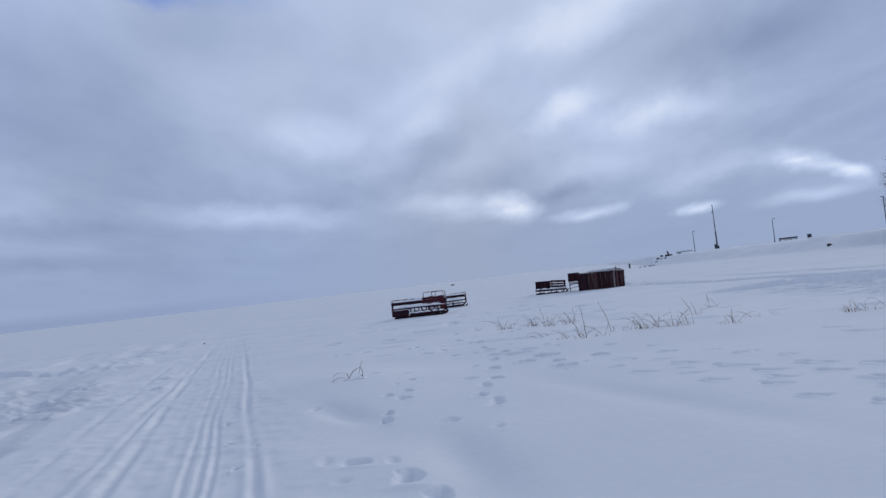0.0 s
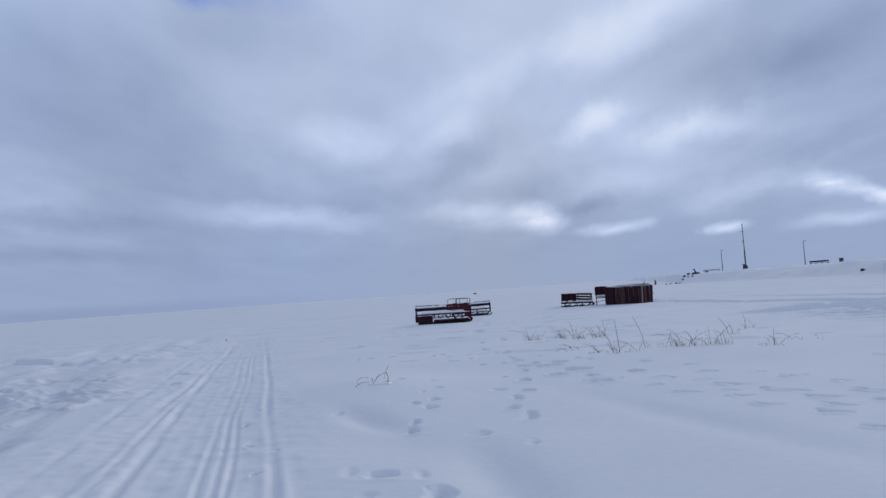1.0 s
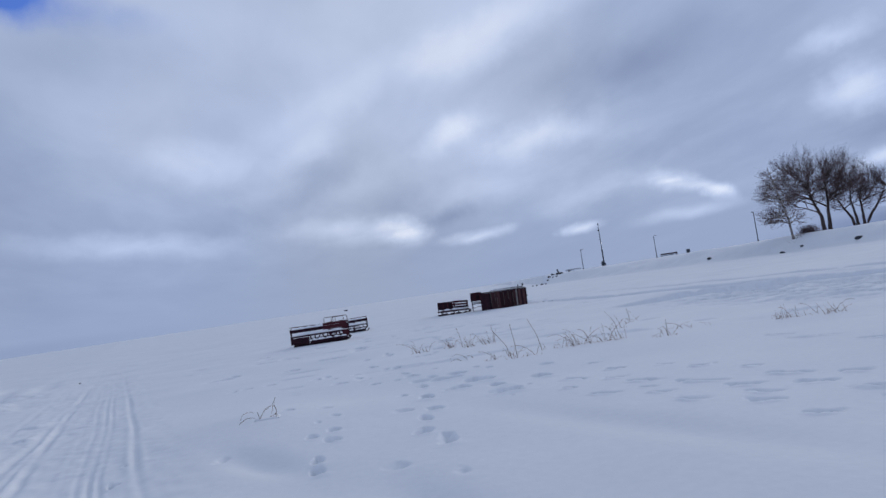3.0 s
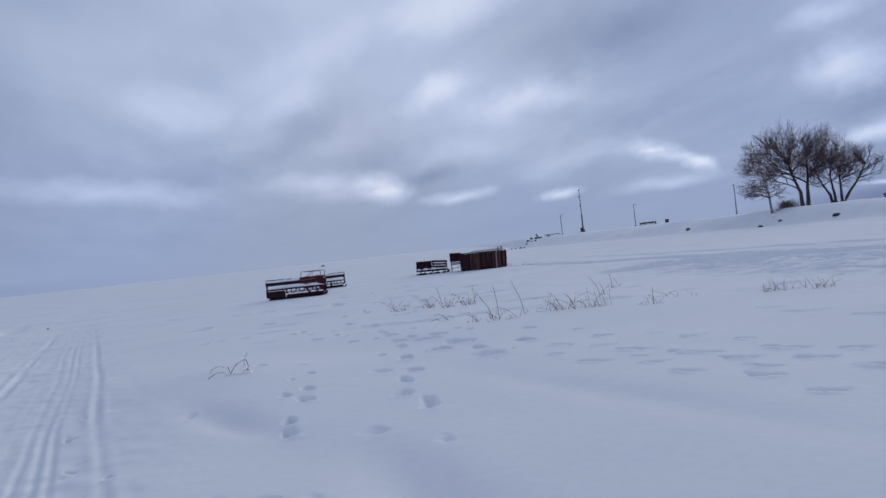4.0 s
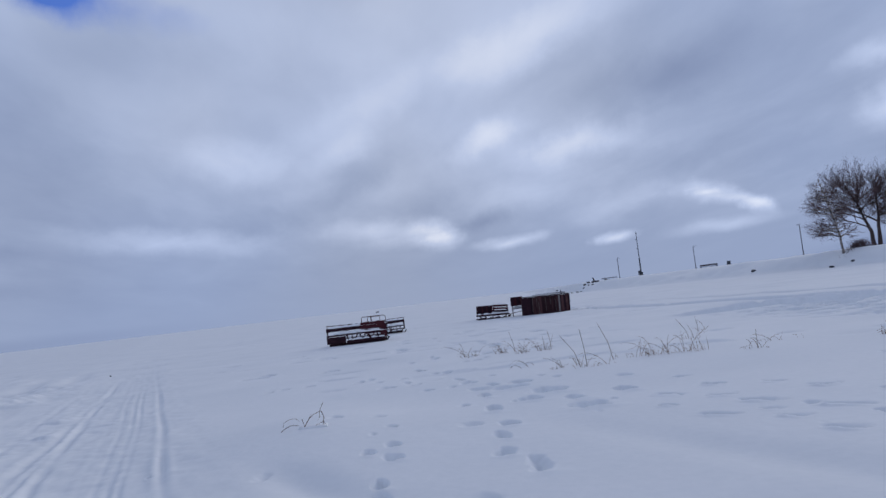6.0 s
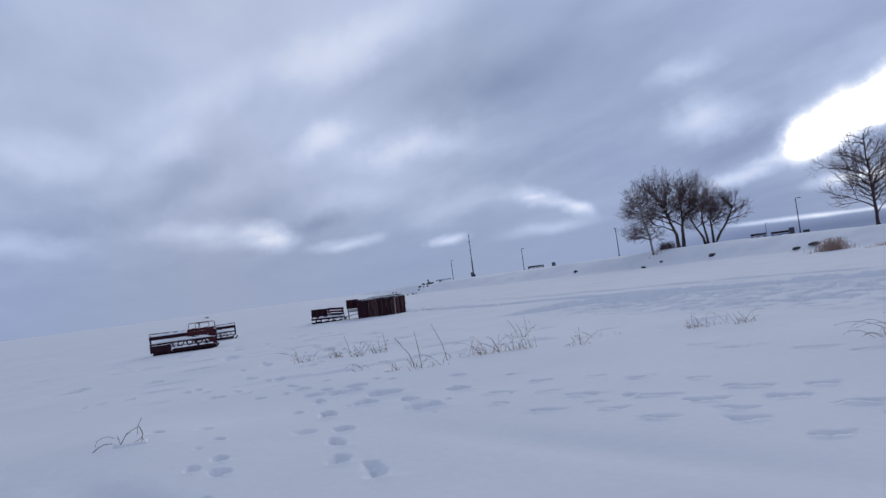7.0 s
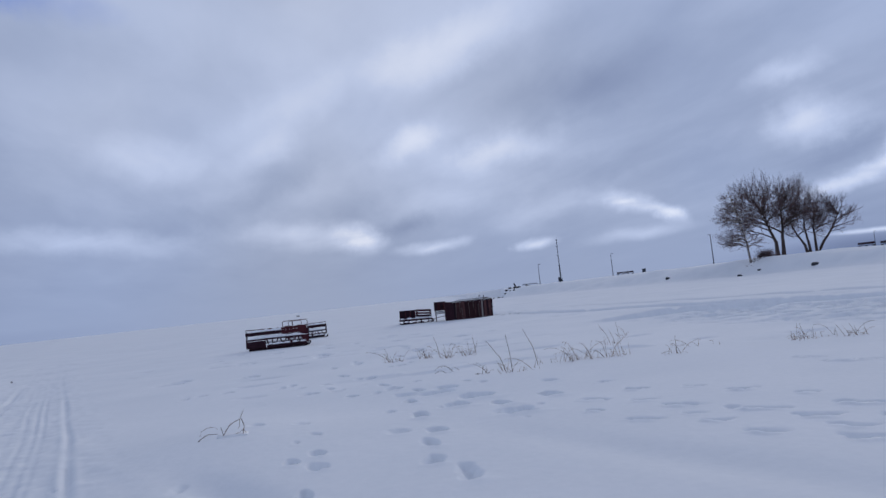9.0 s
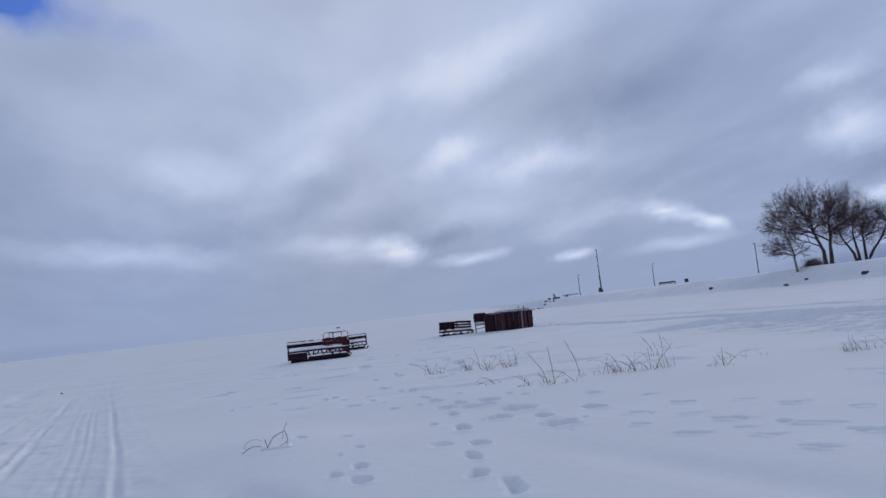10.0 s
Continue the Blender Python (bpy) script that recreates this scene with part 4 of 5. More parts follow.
def bare_tree(at, label, seed, stems, lobes, limbs, slope=0.8, side=0.9, thick=1.0, bark=None, trunk_r=0.17, droop=0.0, tall=1.0):
    """Limbs rise from the stems and fan out to the crown's outline, and fork into branches, twigs and shoots.
    stems: polylines in metres; lobes: ellipsoids of the crown as centre x, z, half width, half height; slope: how steeply the limbs climb; side: spacing of the branches; tall: the whole tree's scale."""
    rng = random.Random(seed)
    x, y = at
    t = thing("bare_tree", pose(x, y, level(x, y) - 0.08, 0, 0, -36) @ Matrix.Scale(tall, 4), label, "tree", "bare trees on the bank")
    wood, fine = bmesh.new(), bmesh.new()

    def wavy(a, b, c, steps, wild):
        """A bent line from a by b to c."""
        pts = []
        for k in range(steps + 1):
            f = k / steps
            p = a * (1 - f) ** 2 + b * (2 * f * (1 - f)) + c * f * f
            pts.append(p + Vector((rng.gauss(0, wild), rng.gauss(0, wild), rng.gauss(0, wild))) * min(1.0, 4 * f))
        return pts

    def grow(pts, rad, depth):
        """Side growth along a line of points."""
        length = sum((q - p).length for p, q in zip(pts, pts[1:]))
        gap = (side * 0.5, 0.24, 0.14)[depth] * rng.uniform(0.8, 1.2)
        n = max(2, int(length * (0.82 if depth == 0 else 0.9) / gap))
        turn = rng.uniform(0, math.tau)
        for k in range(n):
            f = (0.18 if depth else 0.22) + (0.80 if depth else 0.76) * (k + rng.uniform(0.1, 0.9)) / n
            at_f = min(f, 0.999) * (len(pts) - 1)
            m = int(at_f)
            p = pts[m].lerp(pts[m + 1], at_f - m)
            ahead = (pts[m + 1] - pts[m]).normalized()
            turn += 2.4 + rng.gauss(0, 0.4)
            across = ahead.cross(Vector((0.13, 0.31, 1))).normalized()
            across = across * math.cos(turn) + across.cross(ahead) * math.sin(turn)
            way = (ahead * rng.uniform(0.65, 1.0) + across * rng.uniform(0.55, 0.85) + Vector((0, 0, 0.16 - droop))).normalized()
            long = ((0.52 * length * (1.15 - 0.75 * f), 0.66 * length * (1.1 - 0.6 * f), 0.55)[depth]) * rng.uniform(0.65, 1.25)
            long = max(0.22, min(long, (2.8, 1.5, 0.75)[depth]))
            thin = min((0.040, 0.021, 0.0110)[depth] * thick, rad[m] * 0.75)
            end = p + way * long + Vector((0, 0, (0.14 - droop) * long))
            kid = wavy(p, p + way * long * 0.5, end, (4, 3, 2)[depth], (0.035, 0.02, 0.012)[depth])
            krad = [thin * (1 - 0.62 * q / (len(kid) - 1)) for q in range(len(kid))]
            add_tube(fine, kid, krad, 3, caps=False)
            if depth < 2:
                grow(kid, krad, depth + 1)

    lines = []
    for stem in stems:
        pts = [Vector(stem[0])]
        for a, b in zip(stem, stem[1:]):
            a, b = Vector(a), Vector(b)
            n = max(1, int((b - a).length / 0.45))
            pts += [a.lerp(b, (k + 1) / n) + Vector((rng.gauss(0, 0.025), rng.gauss(0, 0.025), 0)) for k in range(n)]
        rad = [trunk_r * thick * (1 - 0.72 * k / (len(pts) - 1)) for k in range(len(pts))]
        rad[0] *= 1.3
        lines.append((pts, rad))
        add_tube(wood, pts, rad, 8, caps=False)
    for cx, cz, wide, high in lobes:
        for k in range(limbs):
            up = 1 - 1.38 * (k + 0.5) / limbs
            ring = math.sqrt(1 - up * up)
            a = k * 2.39996 + rng.gauss(0, 0.25)
            full = rng.uniform(0.18, 1.10) ** 0.5
            goal = Vector((cx + wide * ring * math.cos(a) * full, 0.85 * wide * ring * math.sin(a) * full, cz + high * up * full))
            pts, rad = min(lines, key=lambda line: (line[0][-1] - goal).xy.length + rng.uniform(0, 3.4))
            far = (goal - pts[len(pts) // 2]).xy.length
            want = goal.z - slope * far * rng.uniform(0.8, 1.2)
            start = min(range(2, len(pts)), key=lambda n: abs(pts[n].z - want))
            p = pts[start]
            rise = (pts[start] - pts[start - 1]).normalized()
            long = (goal - p).length
            limb = wavy(p, p + rise * long * 0.14 + (goal - p) * 0.40, goal, max(4, int(long / 0.6)), 0.05)
            base_r = min(rad[start] * 0.8, (0.030 + 0.013 * long) * thick)
            lrad = [base_r + (0.013 * thick - base_r) * (q / (len(limb) - 1)) ** 0.8 for q in range(len(limb))]
            add_tube(wood, limb, lrad, 5, caps=False)
            grow(limb, lrad, 0)
    part("trunk", wood, bark or BARK, t)
    part("crown", fine, TWIG, t, "leafless grey-brown twigs")
    return t


def polar(az, far):
    return far * math.sin(radians(az)) - 0.8, far * math.cos(radians(az)) + 3.1


bare_tree(polar(35.86, 140), "tall leafless broad-crowned tree with two dark stems", 21,
          [[(-0.36, 0, 0), (-0.42, 0, 2.0), (-0.9, 0.1, 3.4), (-1.5, 0, 5.6)], [(0.30, 0.2, 0), (0.36, 0.1, 2.0), (0.55, 0.2, 3.6), (0.6, 0, 6.2)]],
          [(-2.5, 6.2, 4.3, 4.3), (1.8, 5.7, 4.4, 4.0), (0.0, 4.6, 5.0, 3.2), (-0.4, 6.8, 3.6, 2.9)], 15, 0.36, 1.05, 1.10, trunk_r=0.24, tall=1.35)
bare_tree(polar(37.80, 144), "leafless spreading tree with several leaning dark stems", 34,
          [[(-0.45, 0, 0), (-0.75, 0, 1.2), (-1.4, 0.1, 2.5), (-2.1, 0, 4.2)], [(-0.15, 0.1, 0), (-0.3, 0.1, 1.5), (-0.5, 0, 3.6), (-0.4, 0.1, 5.2)],
           [(0.55, 0.1, 0), (0.52, 0, 1.5), (0.5, 0, 3.4), (0.8, 0, 5.2)], [(0.78, 0, 0.1), (1.25, 0.1, 1.1), (2.3, 0, 2.5), (3.4, 0, 4.5)]],
          [(-1.6, 4.7, 3.0, 3.2), (0.9, 5.1, 3.4, 3.4), (3.0, 4.3, 2.8, 2.8), (1.6, 4.6, 2.6, 3.0), (0.4, 3.2, 3.8, 1.7)], 24, 0.26, 0.85, 1.0, trunk_r=0.19, tall=1.35)
bare_tree(polar(33.85, 102.5), "slender leafless birch with a pale stem and low side branches", 47,
          [[(0, 0, 0), (-0.2, 0, 2.5), (-0.7, 0, 5.2), (-1.2, 0, 7.6), (-1.6, 0, 9.4)]],
          [(-0.9, 2.8, 3.4, 1.7), (-1.1, 5.2, 2.8, 1.9), (-1.5, 7.2, 1.9, 2.0)], 24, 0.20, 0.8, 0.95, BIRCH, 0.16, 0.10)
bare_tree(polar(48.39, 114), "lone leafless tree with a rounded crown on the bank", 63,
          [[(0, 0, 0), (-0.05, 0, 2.2), (-0.1, 0, 4.6), (-0.15, 0, 7.0), (-0.1, 0, 8.6)]],
          [(-0.4, 5.4, 4.7, 4.0), (-0.4, 5.6, 3.6, 3.9), (-0.4, 3.6, 4.0, 1.7)], 17, 0.48, 1.2, 0.90, trunk_r=0.18, tall=1.42)


def brush(name, at, wide, deep, high, count, label, category, mat, seed, lean=0.35, kind=""):
    """A clump of thin upright stems rooted in the snow."""
    rng = random.Random(seed)
    x, y = at
    bm = bmesh.new()
    spots = [(rng.gauss(0, 0.33) * wide, rng.gauss(0, 0.33) * deep) for _ in range(count)]
    lows = ground_height(np.array([x + p[0] for p in spots]), np.array([y + p[1] for p in spots])) - level(x, y)
    for (px, py), low_z in zip(spots, lows):
        base = Vector((px, py, low_z - 0.05))
        h = high * rng.uniform(0.45, 1.05) * max(0.35, 1 - (px / wide) ** 2)
        bend = Vector((rng.gauss(0, lean), rng.gauss(0, lean), 0)) * h
        add_tube(bm, [base, base + Vector((0, 0, h * 0.55)) + bend * 0.3, base + Vector((0, 0, h)) + bend], [0.013, 0.011, 0.006], 3, caps=False)
    ob = part(name, bm, mat)
    ob.matrix_world = pose(x, y, level(x, y))
    return tagged(ob, label, category, "", kind)


brush("shrub", polar(34.85, 103), 2.3, 1.2, 1.05, 420, "dense dark leafless shrub at the foot of the trees", "shrub", TWIG, 61, 0.45)
brush("reed_bed", polar(45.5, 66), 2.4, 1.2, 1.1, 420, "rust-brown dry reeds at the edge of the bank", "reeds", REED, 62, 0.22, "stuff")
brush("reed_bed", polar(53.4, 59), 3.4, 1.4, 1.2, 620, "dense rust-brown dry reeds at the edge of the bank", "reeds", REED, 63, 0.2, "stuff")
brush("reed_bed", polar(50.6, 61), 3.2, 0.7, 0.5, 110, "thin broken row of short dry reeds", "reeds", REED, 64, 0.25, "stuff")
brush("reed_bed", polar(48.6, 63), 3.0, 0.6, 0.36, 60, "sparse row of short dry reeds", "reeds", REED, 65, 0.25, "stuff")

# ---- lamp posts, mast, benches, rocks on the bank ----


def lamp_post(at, height, arm, label):
    x, y = at
    s = thing("street_lamp", pose(x, y, level(x, y) - 0.05, 0, 0, -35), label, "lamp post", "lamp posts along the bank")
    part("pole", tube([(0, 0, 0), (0, 0, height * 0.5), (0, 0, height)], [0.09, 0.075, 0.055], 8), STEEL, s)
    part("base", tube([(0, 0, 0), (0, 0, 0.5)], [0.14, 0.13], 8), STEEL, s)
    part("arm", tube([(0, 0, height - 0.02), (arm * 0.5, 0, height + 0.06), (arm, 0, height + 0.07)], 0.04, 6), STEEL, s)
    head = part("lamp_head", box((arm + 0.12, 0, height + 0.06), (0.50, 0.22, 0.10), (0, 4, 0), 0.03), STEEL, s)
    part("lens", box((arm + 0.14, 0, height - 0.0), (0.36, 0.16, 0.02), (0, 4, 0), 0.004), LENS_GLASS, head)
    return s


lamp_post(polar(24.31, 178), 5.3, 0.25, "slim grey street lamp standing on the snowy bank")
lamp_post(polar(31.40, 142), 5.4, -0.25, "slim grey street lamp near the bare trees")
lamp_post(polar(43.72, 122), 5.3, 0.35, "grey street lamp beside benches on the bank")
lamp_post(polar(51.50, 230), 5.2, 0.3, "distant slim street lamp beyond the lone tree")
lamp_post(polar(41.6, 260), 5.2, 0.3, "distant slim street lamp behind the benches")
lamp_post(polar(18.90, 182), 4.9, 0.15, "thin grey lamp post at the end of the spit")


def mast(at):
    x, y = at
    s = thing("navigation_mast", pose(x, y, level(x, y) - 0.05), "tall thin grey steel mast with a footing cabinet", "mast")
    part("lower_tube", tube([(0, 0, 0), (0, 0, 4.2)], [0.20, 0.15], 8), STEEL, s)
    part("upper_tube", tube([(0, 0, 4.2), (0, 0, 10.1)], [0.11, 0.07], 8), STEEL, s)
    part("collar", tube([(0, 0, 4.1), (0, 0, 4.35)], 0.19, 8), STEEL, s)
    for z in (6.6, 8.8):
        part("bracket", box((-0.16, 0, z), (0.30, 0.12, 0.16)), STEEL, s)
    part("lantern", tube([(0, 0, 10.1), (0, 0, 10.3), (0, 0, 10.5)], [0.12, 0.14, 0.05], 8), STEEL, s)
    part("antenna", tube([(0.05, 0, 10.4), (0.05, 0, 10.9)], 0.02, 5), STEEL, s)
    part("cabinet", box((-0.42, 0, 0.75), (0.38, 0.4, 1.5), (0, 0, 0), 0.02), STEEL, s)
    part("ladder_box", box((0.26, 0, 0.55), (0.26, 0.3, 1.1), (0, 0, 0), 0.02), STEEL, s)
    return s


mast(polar(20.47, 180))


def bench(at, length, turn, label):
    x, y = at
    s = thing("park_bench", pose(x, y, level(x, y) - 0.02, 0, 0, turn), label, "bench", "benches on the bank")
    for k in range(3):
        part("seat_slat", box((0, -0.16 + 0.16 * k, 0.46), (length, 0.13, 0.07)), STAIN, s)
    for z in (0.66, 0.82):
        part("back_slat", box((0, 0.26, z), (length, 0.045, 0.15), (-10, 0, 0)), STAIN, s)
    n = max(2, round(length / 1.4) + 1)
    for k in range(n):
        px = -length / 2 + 0.2 + k * (length - 0.4) / (n - 1)
        part("leg", box((px, -0.05, 0.24), (0.30, 0.40, 0.48), (0, 0, 0), 0.02), STEEL, s)
    return s


bench(polar(25.2, 172), 3.6, -25, "long dark bench on the snowy bank by a lamp")
bench(polar(41.05, 126), 2.2, -41, "dark wooden bench standing in snow")
bench(polar(42.45, 125), 2.6, -42, "dark wooden bench standing in snow beside a bin")


def bin_box(at, size, turn, label, name="litter_bin", category="bin"):
    x, y = at
    s = thing(name, pose(x, y, level(x, y) - 0.02, 0, 0, turn), label, category)
    w, d, h = size
    part("body", box((0, 0, h / 2), (w, d, h), (0, 0, 0), 0.04), STEEL, s)
    part("lid", box((0, 0, h + 0.03), (w * 1.08, d * 1.08, 0.06), (0, 0, 0), 0.02), STEEL, s)
    return s


bin_box(polar(26.55, 174), (0.8, 0.7, 1.0), -26, "dark square litter bin alone on the bank")
bin_box(polar(43.20, 123), (0.75, 0.7, 1.05), -43, "dark square litter bin beside the bench")
bin_box(polar(19.95, 179), (1.5, 0.5, 0.30), -20, "low dark box near the mast", "low_box", "box")
bin_box(polar(44.1, 122.5), (0.9, 0.4, 0.5), -43, "low dark box at the foot of a lamp", "low_box", "box")


bin_box(polar(0.56, 300), (1.2, 0.8, 0.4), 8, "small dark box lying far out on the ice", "low_box", "box")


def boulder(at, size, label, seed, sunk=0.3):
    rng = random.Random(seed)
    bm = bmesh.new()
    bmesh.ops.create_icosphere(bm, subdivisions=2, radius=1.0)
    for v in bm.verts:
        n = 1 + 0.35 * noise.noise(v.co * 1.3 + Vector((seed, 0, 0))) + 0.12 * noise.noise(v.co * 3.1)
        v.co = Vector((v.co.x * n * size[0], v.co.y * n * size[1], v.co.z * n * size[2]))
    x, y = at
    ob = part("boulder", bm, ROCK)
    ob.matrix_world = pose(x, y, level(x, y) + size[2] * (1 - 2 * sunk), 0, 0, rng.uniform(0, 360))
    return tagged(ob, label, "rock", "rocks along the bank")


STONE_PLACES = [
    (15.3, 154, 0.25), (15.7, 155, 0.35), (16.0, 154, 0.30), (16.3, 156, 0.40), (16.6, 158, 0.40), (17.0, 156, 0.55), (17.25, 154, 0.45), (17.9, 154, 0.45), (16.9, 151, 0.30), (16.2, 152, 0.30), (16.6, 153, 0.25), (15.0, 152, 0.2),
    (28.1, 109, 0.42), (22.4, 165, 0.45), (22.9, 166, 0.40), (21.8, 168, 0.30), (33.0, 100, 0.34), (34.3, 99.3, 0.28), (37.85, 93.5, 0.45),
]
for k, (az, far, r) in enumerate(STONE_PLACES):
    boulder(polar(az, far), (r, r * 0.8, r * 0.5), "dark snow-capped stone half buried in the bank", 70 + k)
boulder(polar(44.45, 79.3), (0.85, 0.5, 0.17), "dark flat slab of rock showing through the snow", 97)
boulder(polar(43.35, 80.5), (0.45, 0.4, 0.14), "dark stone showing through the snow", 98)

boulder((-11.55, 35.2), (0.038, 0.035, 0.035), "small dark lump of ice beside the trail", 99)


def barrier(at, length, turn):
    x, y = at
    s = thing("barrier_rail", pose(x, y, level(x, y) - 0.02, 0, 0, turn), "low dark barrier rail on short posts", "barrier")
    part("rail", box((0, 0, 0.62), (length, 0.10, 0.14)), STEEL, s)
    for k in range(5):
        part("post", box((-length / 2 + 0.1 + k * (length - 0.2) / 4, 0, 0.3), (0.10, 0.10, 0.62)), STEEL, s)
    return s


barrier(polar(18.15, 182), 3.6, -18)


def leaning_post(at, high, lean, label):
    x, y = at
    s = thing("marker_post", pose(x, y, level(x, y) - 0.05, 0, lean, -15), label, "post")
    part("shaft", tube([(0, 0, 0), (0, 0, high)], [0.20, 0.16], 8), STEEL, s)
    part("cap", tube([(0, 0, high), (0, 0, high + 0.15), (0, 0, high + 0.22)], [0.20, 0.20, 0.08], 8), STEEL, s)
    return s


leaning_post(polar(17.1, 181), 1.1, -24, "short dark post leaning over at the end of the spit")
leaning_post(polar(14.2, 158), 0.75, 4, "short dark marker post standing out on the ice")

# ---- dry grass in the snow ----


def grass_tuft(at, count, spread, high, label, seed, stalks=(), arch=0.3):
    """Dry blades: some straight and leaning, some kinked over, some arched; stalks as (x, height, lean)."""
    rng = random.Random(seed)
    x, y = at
    t = thing("grass_tuft", pose(x, y, level(x, y) - 0.01), label, "dry grass", "dry grass tufts in the snow")
    count = int(count * 1.35)
    knots = [rng.gauss(0, 0.5) * spread for _ in range(max(2, count // 5))]
    spots = [(rng.choice(knots) + rng.gauss(0, 0.09), rng.gauss(0, 0.16) * spread) for _ in range(count)]
    lows = ground_height(np.array([x + p[0] for p in spots]), np.array([y + p[1] for p in spots])) - level(x, y)
    for (px, py), low_z in zip(spots, lows):
        base = Vector((px, py, low_z - 0.02))
        h, way = high * rng.uniform(0.2, 1.0) ** 1.3 * 1.25, Vector((rng.choice((-1, -1, 1)) * rng.uniform(0.3, 1.3), rng.uniform(-0.6, 0.6), 0))
        kind_of = rng.random()
        if arch > 0.75:
            way.x = -rng.uniform(0.6, 1.2)
        thin = rng.uniform(0.7, 1.25)
        if kind_of < arch:
            reach = h * (rng.uniform(1.8, 3.4) if arch > 0.75 else rng.uniform(0.6, 2.0))
            end = rng.uniform(0.75, 1.0)
            pts = [base + way * reach * (end * f) ** 1.15 + Vector((0, 0, h * math.sin(math.pi * (0.82 if arch > 0.75 else 0.62) * end * f))) for f in (0, 0.12, 0.25, 0.38, 0.52, 0.66, 0.8, 0.9, 1.0)]
        elif kind_of < arch + 0.35:
            knee = base + way * h * rng.uniform(0.05, 0.3) + Vector((0, 0, h * rng.uniform(0.35, 0.7)))
            tip_at = knee + Vector((rng.choice((-1, 1)) * h * rng.uniform(0.4, 0.9), rng.uniform(-0.05, 0.05), -h * rng.uniform(-0.15, 0.35)))
            pts = [base, base.lerp(knee, 0.6), knee, tip_at]
        else:
            top = base + way * h * rng.uniform(0.05, 0.75) + Vector((0, 0, h))
            pts = [base, base.lerp(top, 0.35) + Vector((0, 0, 0.02 * h)), base.lerp(top, 0.7), top]
        bm = bmesh.new()
        add_tube(bm, pts, [thin * (0.0046 - 0.0028 * k / (len(pts) - 1)) for k in range(len(pts))], 3, caps=False)
        part("blade", bm, STRAW, t)
    for sx, tall, lean in stalks:
        base = Vector((sx, 0, -0.03))
        bm = bmesh.new()
        add_tube(bm, [base, base + Vector((lean * tall * 0.3, 0, tall * 0.5)), base + Vector((lean * tall, 0.02, tall))], [0.0055, 0.0045, 0.003], 4, caps=False)
        part("stalk", bm, STRAW, t)
    return t


grass_tuft((1.80, 22.2), 20, 0.48, 0.32, "bent tan dry grass lying over the snow", 101, (), 0.45)
grass_tuft((2.35, 22.0), 15, 0.5, 0.27, "thin dry grass lying over the snow", 117, ((0.35, 0.55, -0.2),))
grass_tuft((2.95, 21.2), 26, 0.6, 0.32, "thick tuft of tan dry grass in snow", 102, ((0.5, 0.5, -0.1),))
grass_tuft((1.95, 17.4), 3, 0.3, 0.16, "a few arched dry grass blades over snow", 103, (), 0.9)
grass_tuft((2.38, 16.1), 14, 0.32, 0.20, "short broken dry grass tuft in snow", 104)
grass_tuft((2.86, 15.8), 12, 0.28, 0.22, "small dry grass tuft with two tall stalks", 105, ((-0.2, 0.62, -0.5), (-0.1, 0.70, -0.08)))
grass_tuft((3.40, 16.3), 3, 0.2, 0.14, "tall leaning dry stalk with short blades", 106, ((0.0, 0.72, -0.30),))
grass_tuft((3.72, 16.4), 4, 0.2, 0.15, "short dry grass stubs in snow", 118)
grass_tuft((4.15, 16.3), 26, 0.42, 0.34, "bushy tuft of bent dry grass in snow", 107)
grass_tuft((4.70, 16.2), 15, 0.30, 0.26, "bent dry grass blades in snow", 108, ((0.05, 0.42, 0.9),))
grass_tuft((6.0, 19.2), 8, 0.4, 0.26, "pale dry grass standing in snow", 109, ((0.1, 0.5, -0.5), (0.2, 0.36, -0.3)))
grass_tuft((7.3, 21.4), 5, 0.3, 0.26, "thin pale dry grass standing in snow", 110, ((0.0, 0.42, -0.1),))
grass_tuft((5.75, 15.6), 8, 0.48, 0.19, "arched dry grass blades lying on snow", 111, ((0.0, 0.36, 0.05),), 0.7)
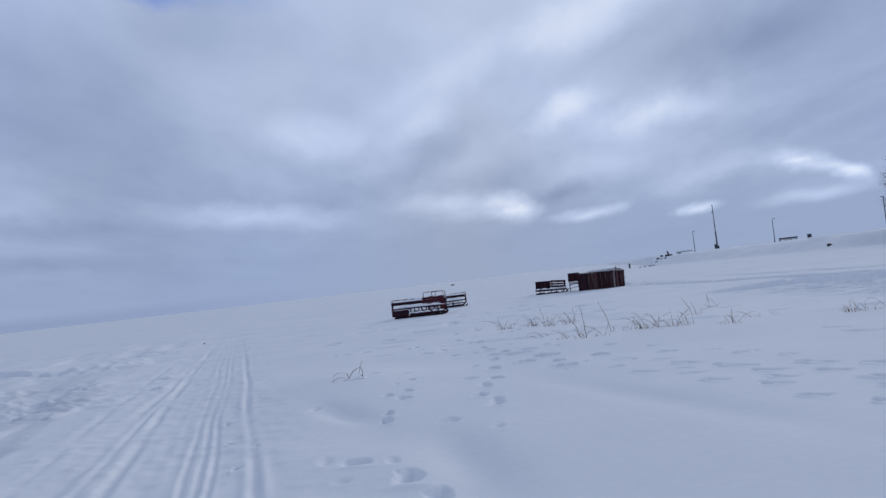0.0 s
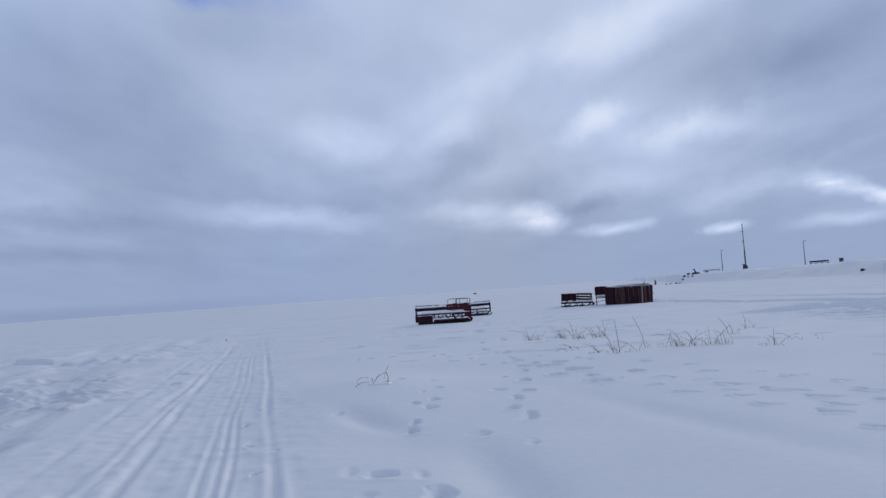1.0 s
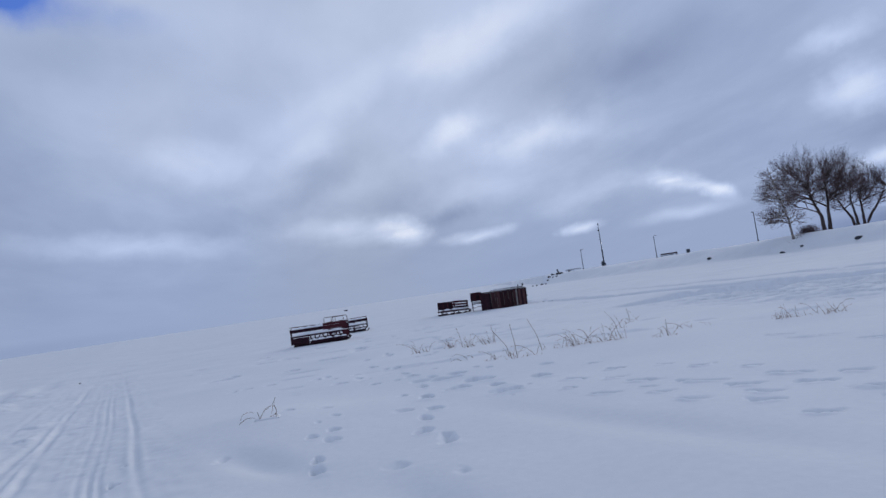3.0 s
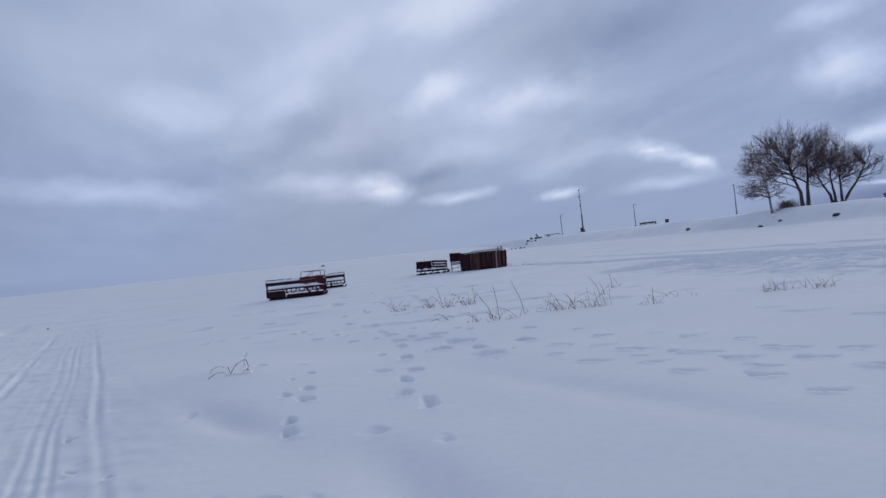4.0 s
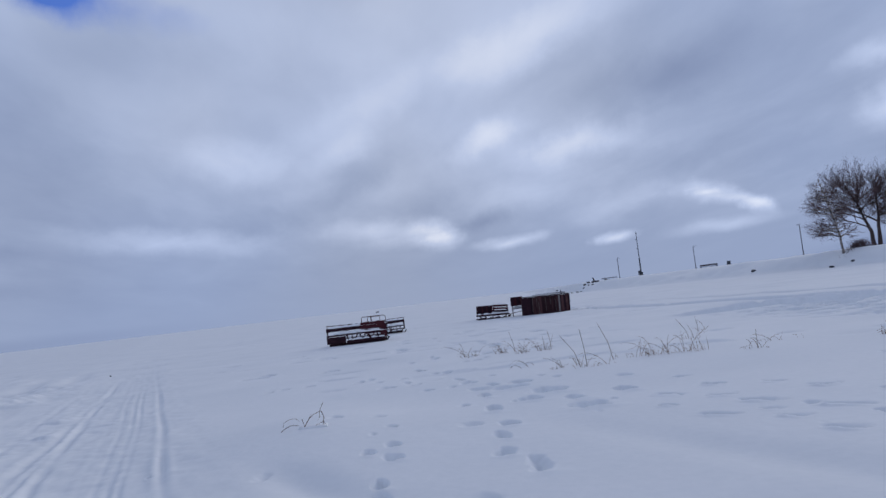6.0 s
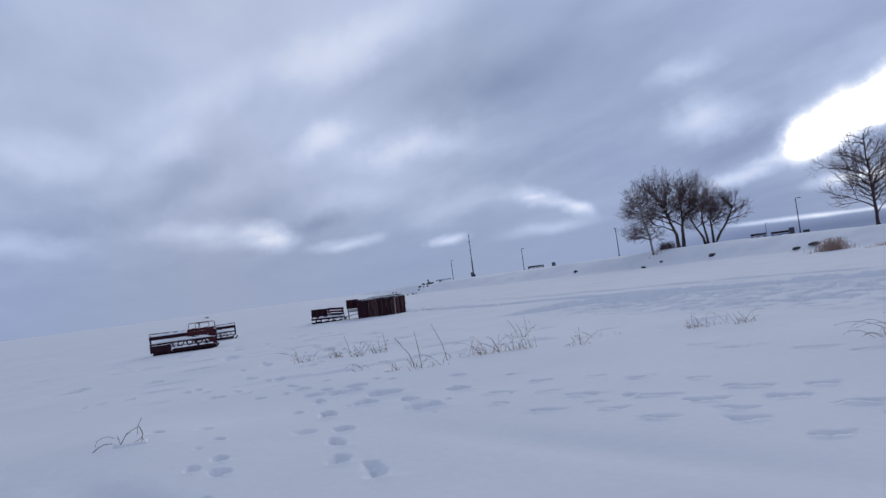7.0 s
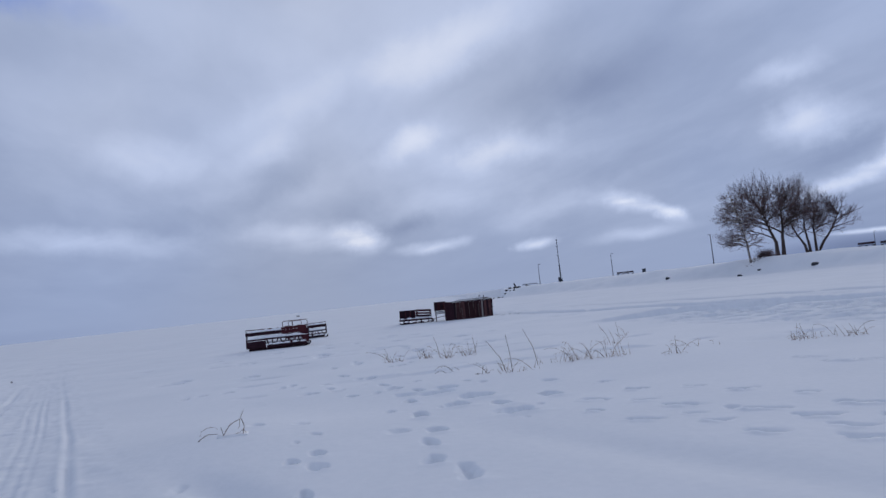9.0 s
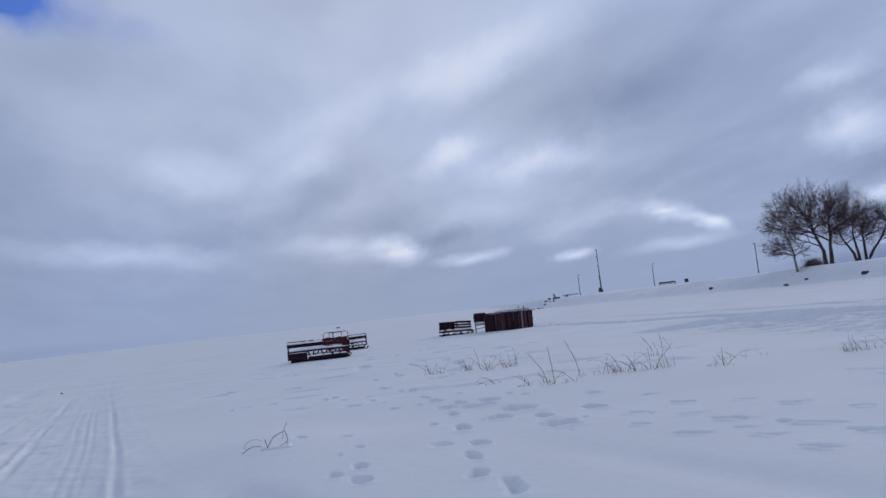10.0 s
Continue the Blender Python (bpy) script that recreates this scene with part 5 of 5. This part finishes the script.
grass_tuft((7.0, 16.4), 6, 0.55, 0.20, "short sparse dry grass stubs in snow", 112)
grass_tuft((8.35, 15.5), 30, 0.50, 0.26, "low tuft of brown dry grass in snow", 113)
grass_tuft((9.05, 15.1), 17, 0.55, 0.22, "sparse brown dry grass stubs in snow", 114)
grass_tuft((8.0, 11.1), 6, 0.26, 0.22, "arched dark dry grass blades over snow", 115, (), 0.95)
grass_tuft((8.3, 10.7), 17, 0.50, 0.33, "large arched tuft of brown dry grass", 116, (), 0.78)


def fallen_twig(at):
    x, y = at
    t = thing("bent_twig", pose(x, y, level(x, y)), "thin bent brown twigs poking out of snow", "twig")
    shoots = (
        ("stem", 0.006, ((-0.29, -0.02), (-0.216, 0.03), (-0.153, 0.055), (-0.062, 0.043))), ("side_shoot", 0.0035, ((-0.25, 0.04), (-0.233, 0.092), (-0.169, 0.125), (-0.101, 0.124), (-0.055, 0.093))),
        ("side_shoot", 0.005, ((-0.018, 0.113), (-0.001, 0.051), (0.008, -0.03))), ("stem", 0.006, ((-0.01, 0.0), (0.066, 0.11), (0.131, 0.151), (0.194, 0.176), (0.242, 0.272))),
        ("stem", 0.006, ((0.212, 0.182), (0.240, 0.103), (0.227, 0.045), (0.215, -0.02))), ("side_shoot", 0.004, ((0.231, 0.06), (0.183, 0.034), (0.132, 0.022))),
        ("side_shoot", 0.004, ((0.221, 0.062), (0.263, -0.01))), ("side_shoot", 0.004, ((0.194, 0.176), (0.188, 0.11), (0.165, 0.07))), ("side_shoot", 0.0035, ((0.067, 0.118), (0.098, 0.156))),
    )
    for k, (name, r, pts) in enumerate(shoots):
        line = [(px, 0.02 * math.sin(2.1 * k + 9 * px), pz) for px, pz in pts]
        part(name, tube(line, [0.78 * r * (1 - 0.5 * n / (len(line) - 1)) for n in range(len(line))], 4), STRAW, t)
    cuff = part("snow_cuff", snow_heap(0.34, 0.22, 0.035, random.Random(5)), SNOW_CAP, t, "snow gathered at the foot")
    cuff.location = (0.10, 0.06, -0.012)
    return t


fallen_twig((-1.75, 12.2))
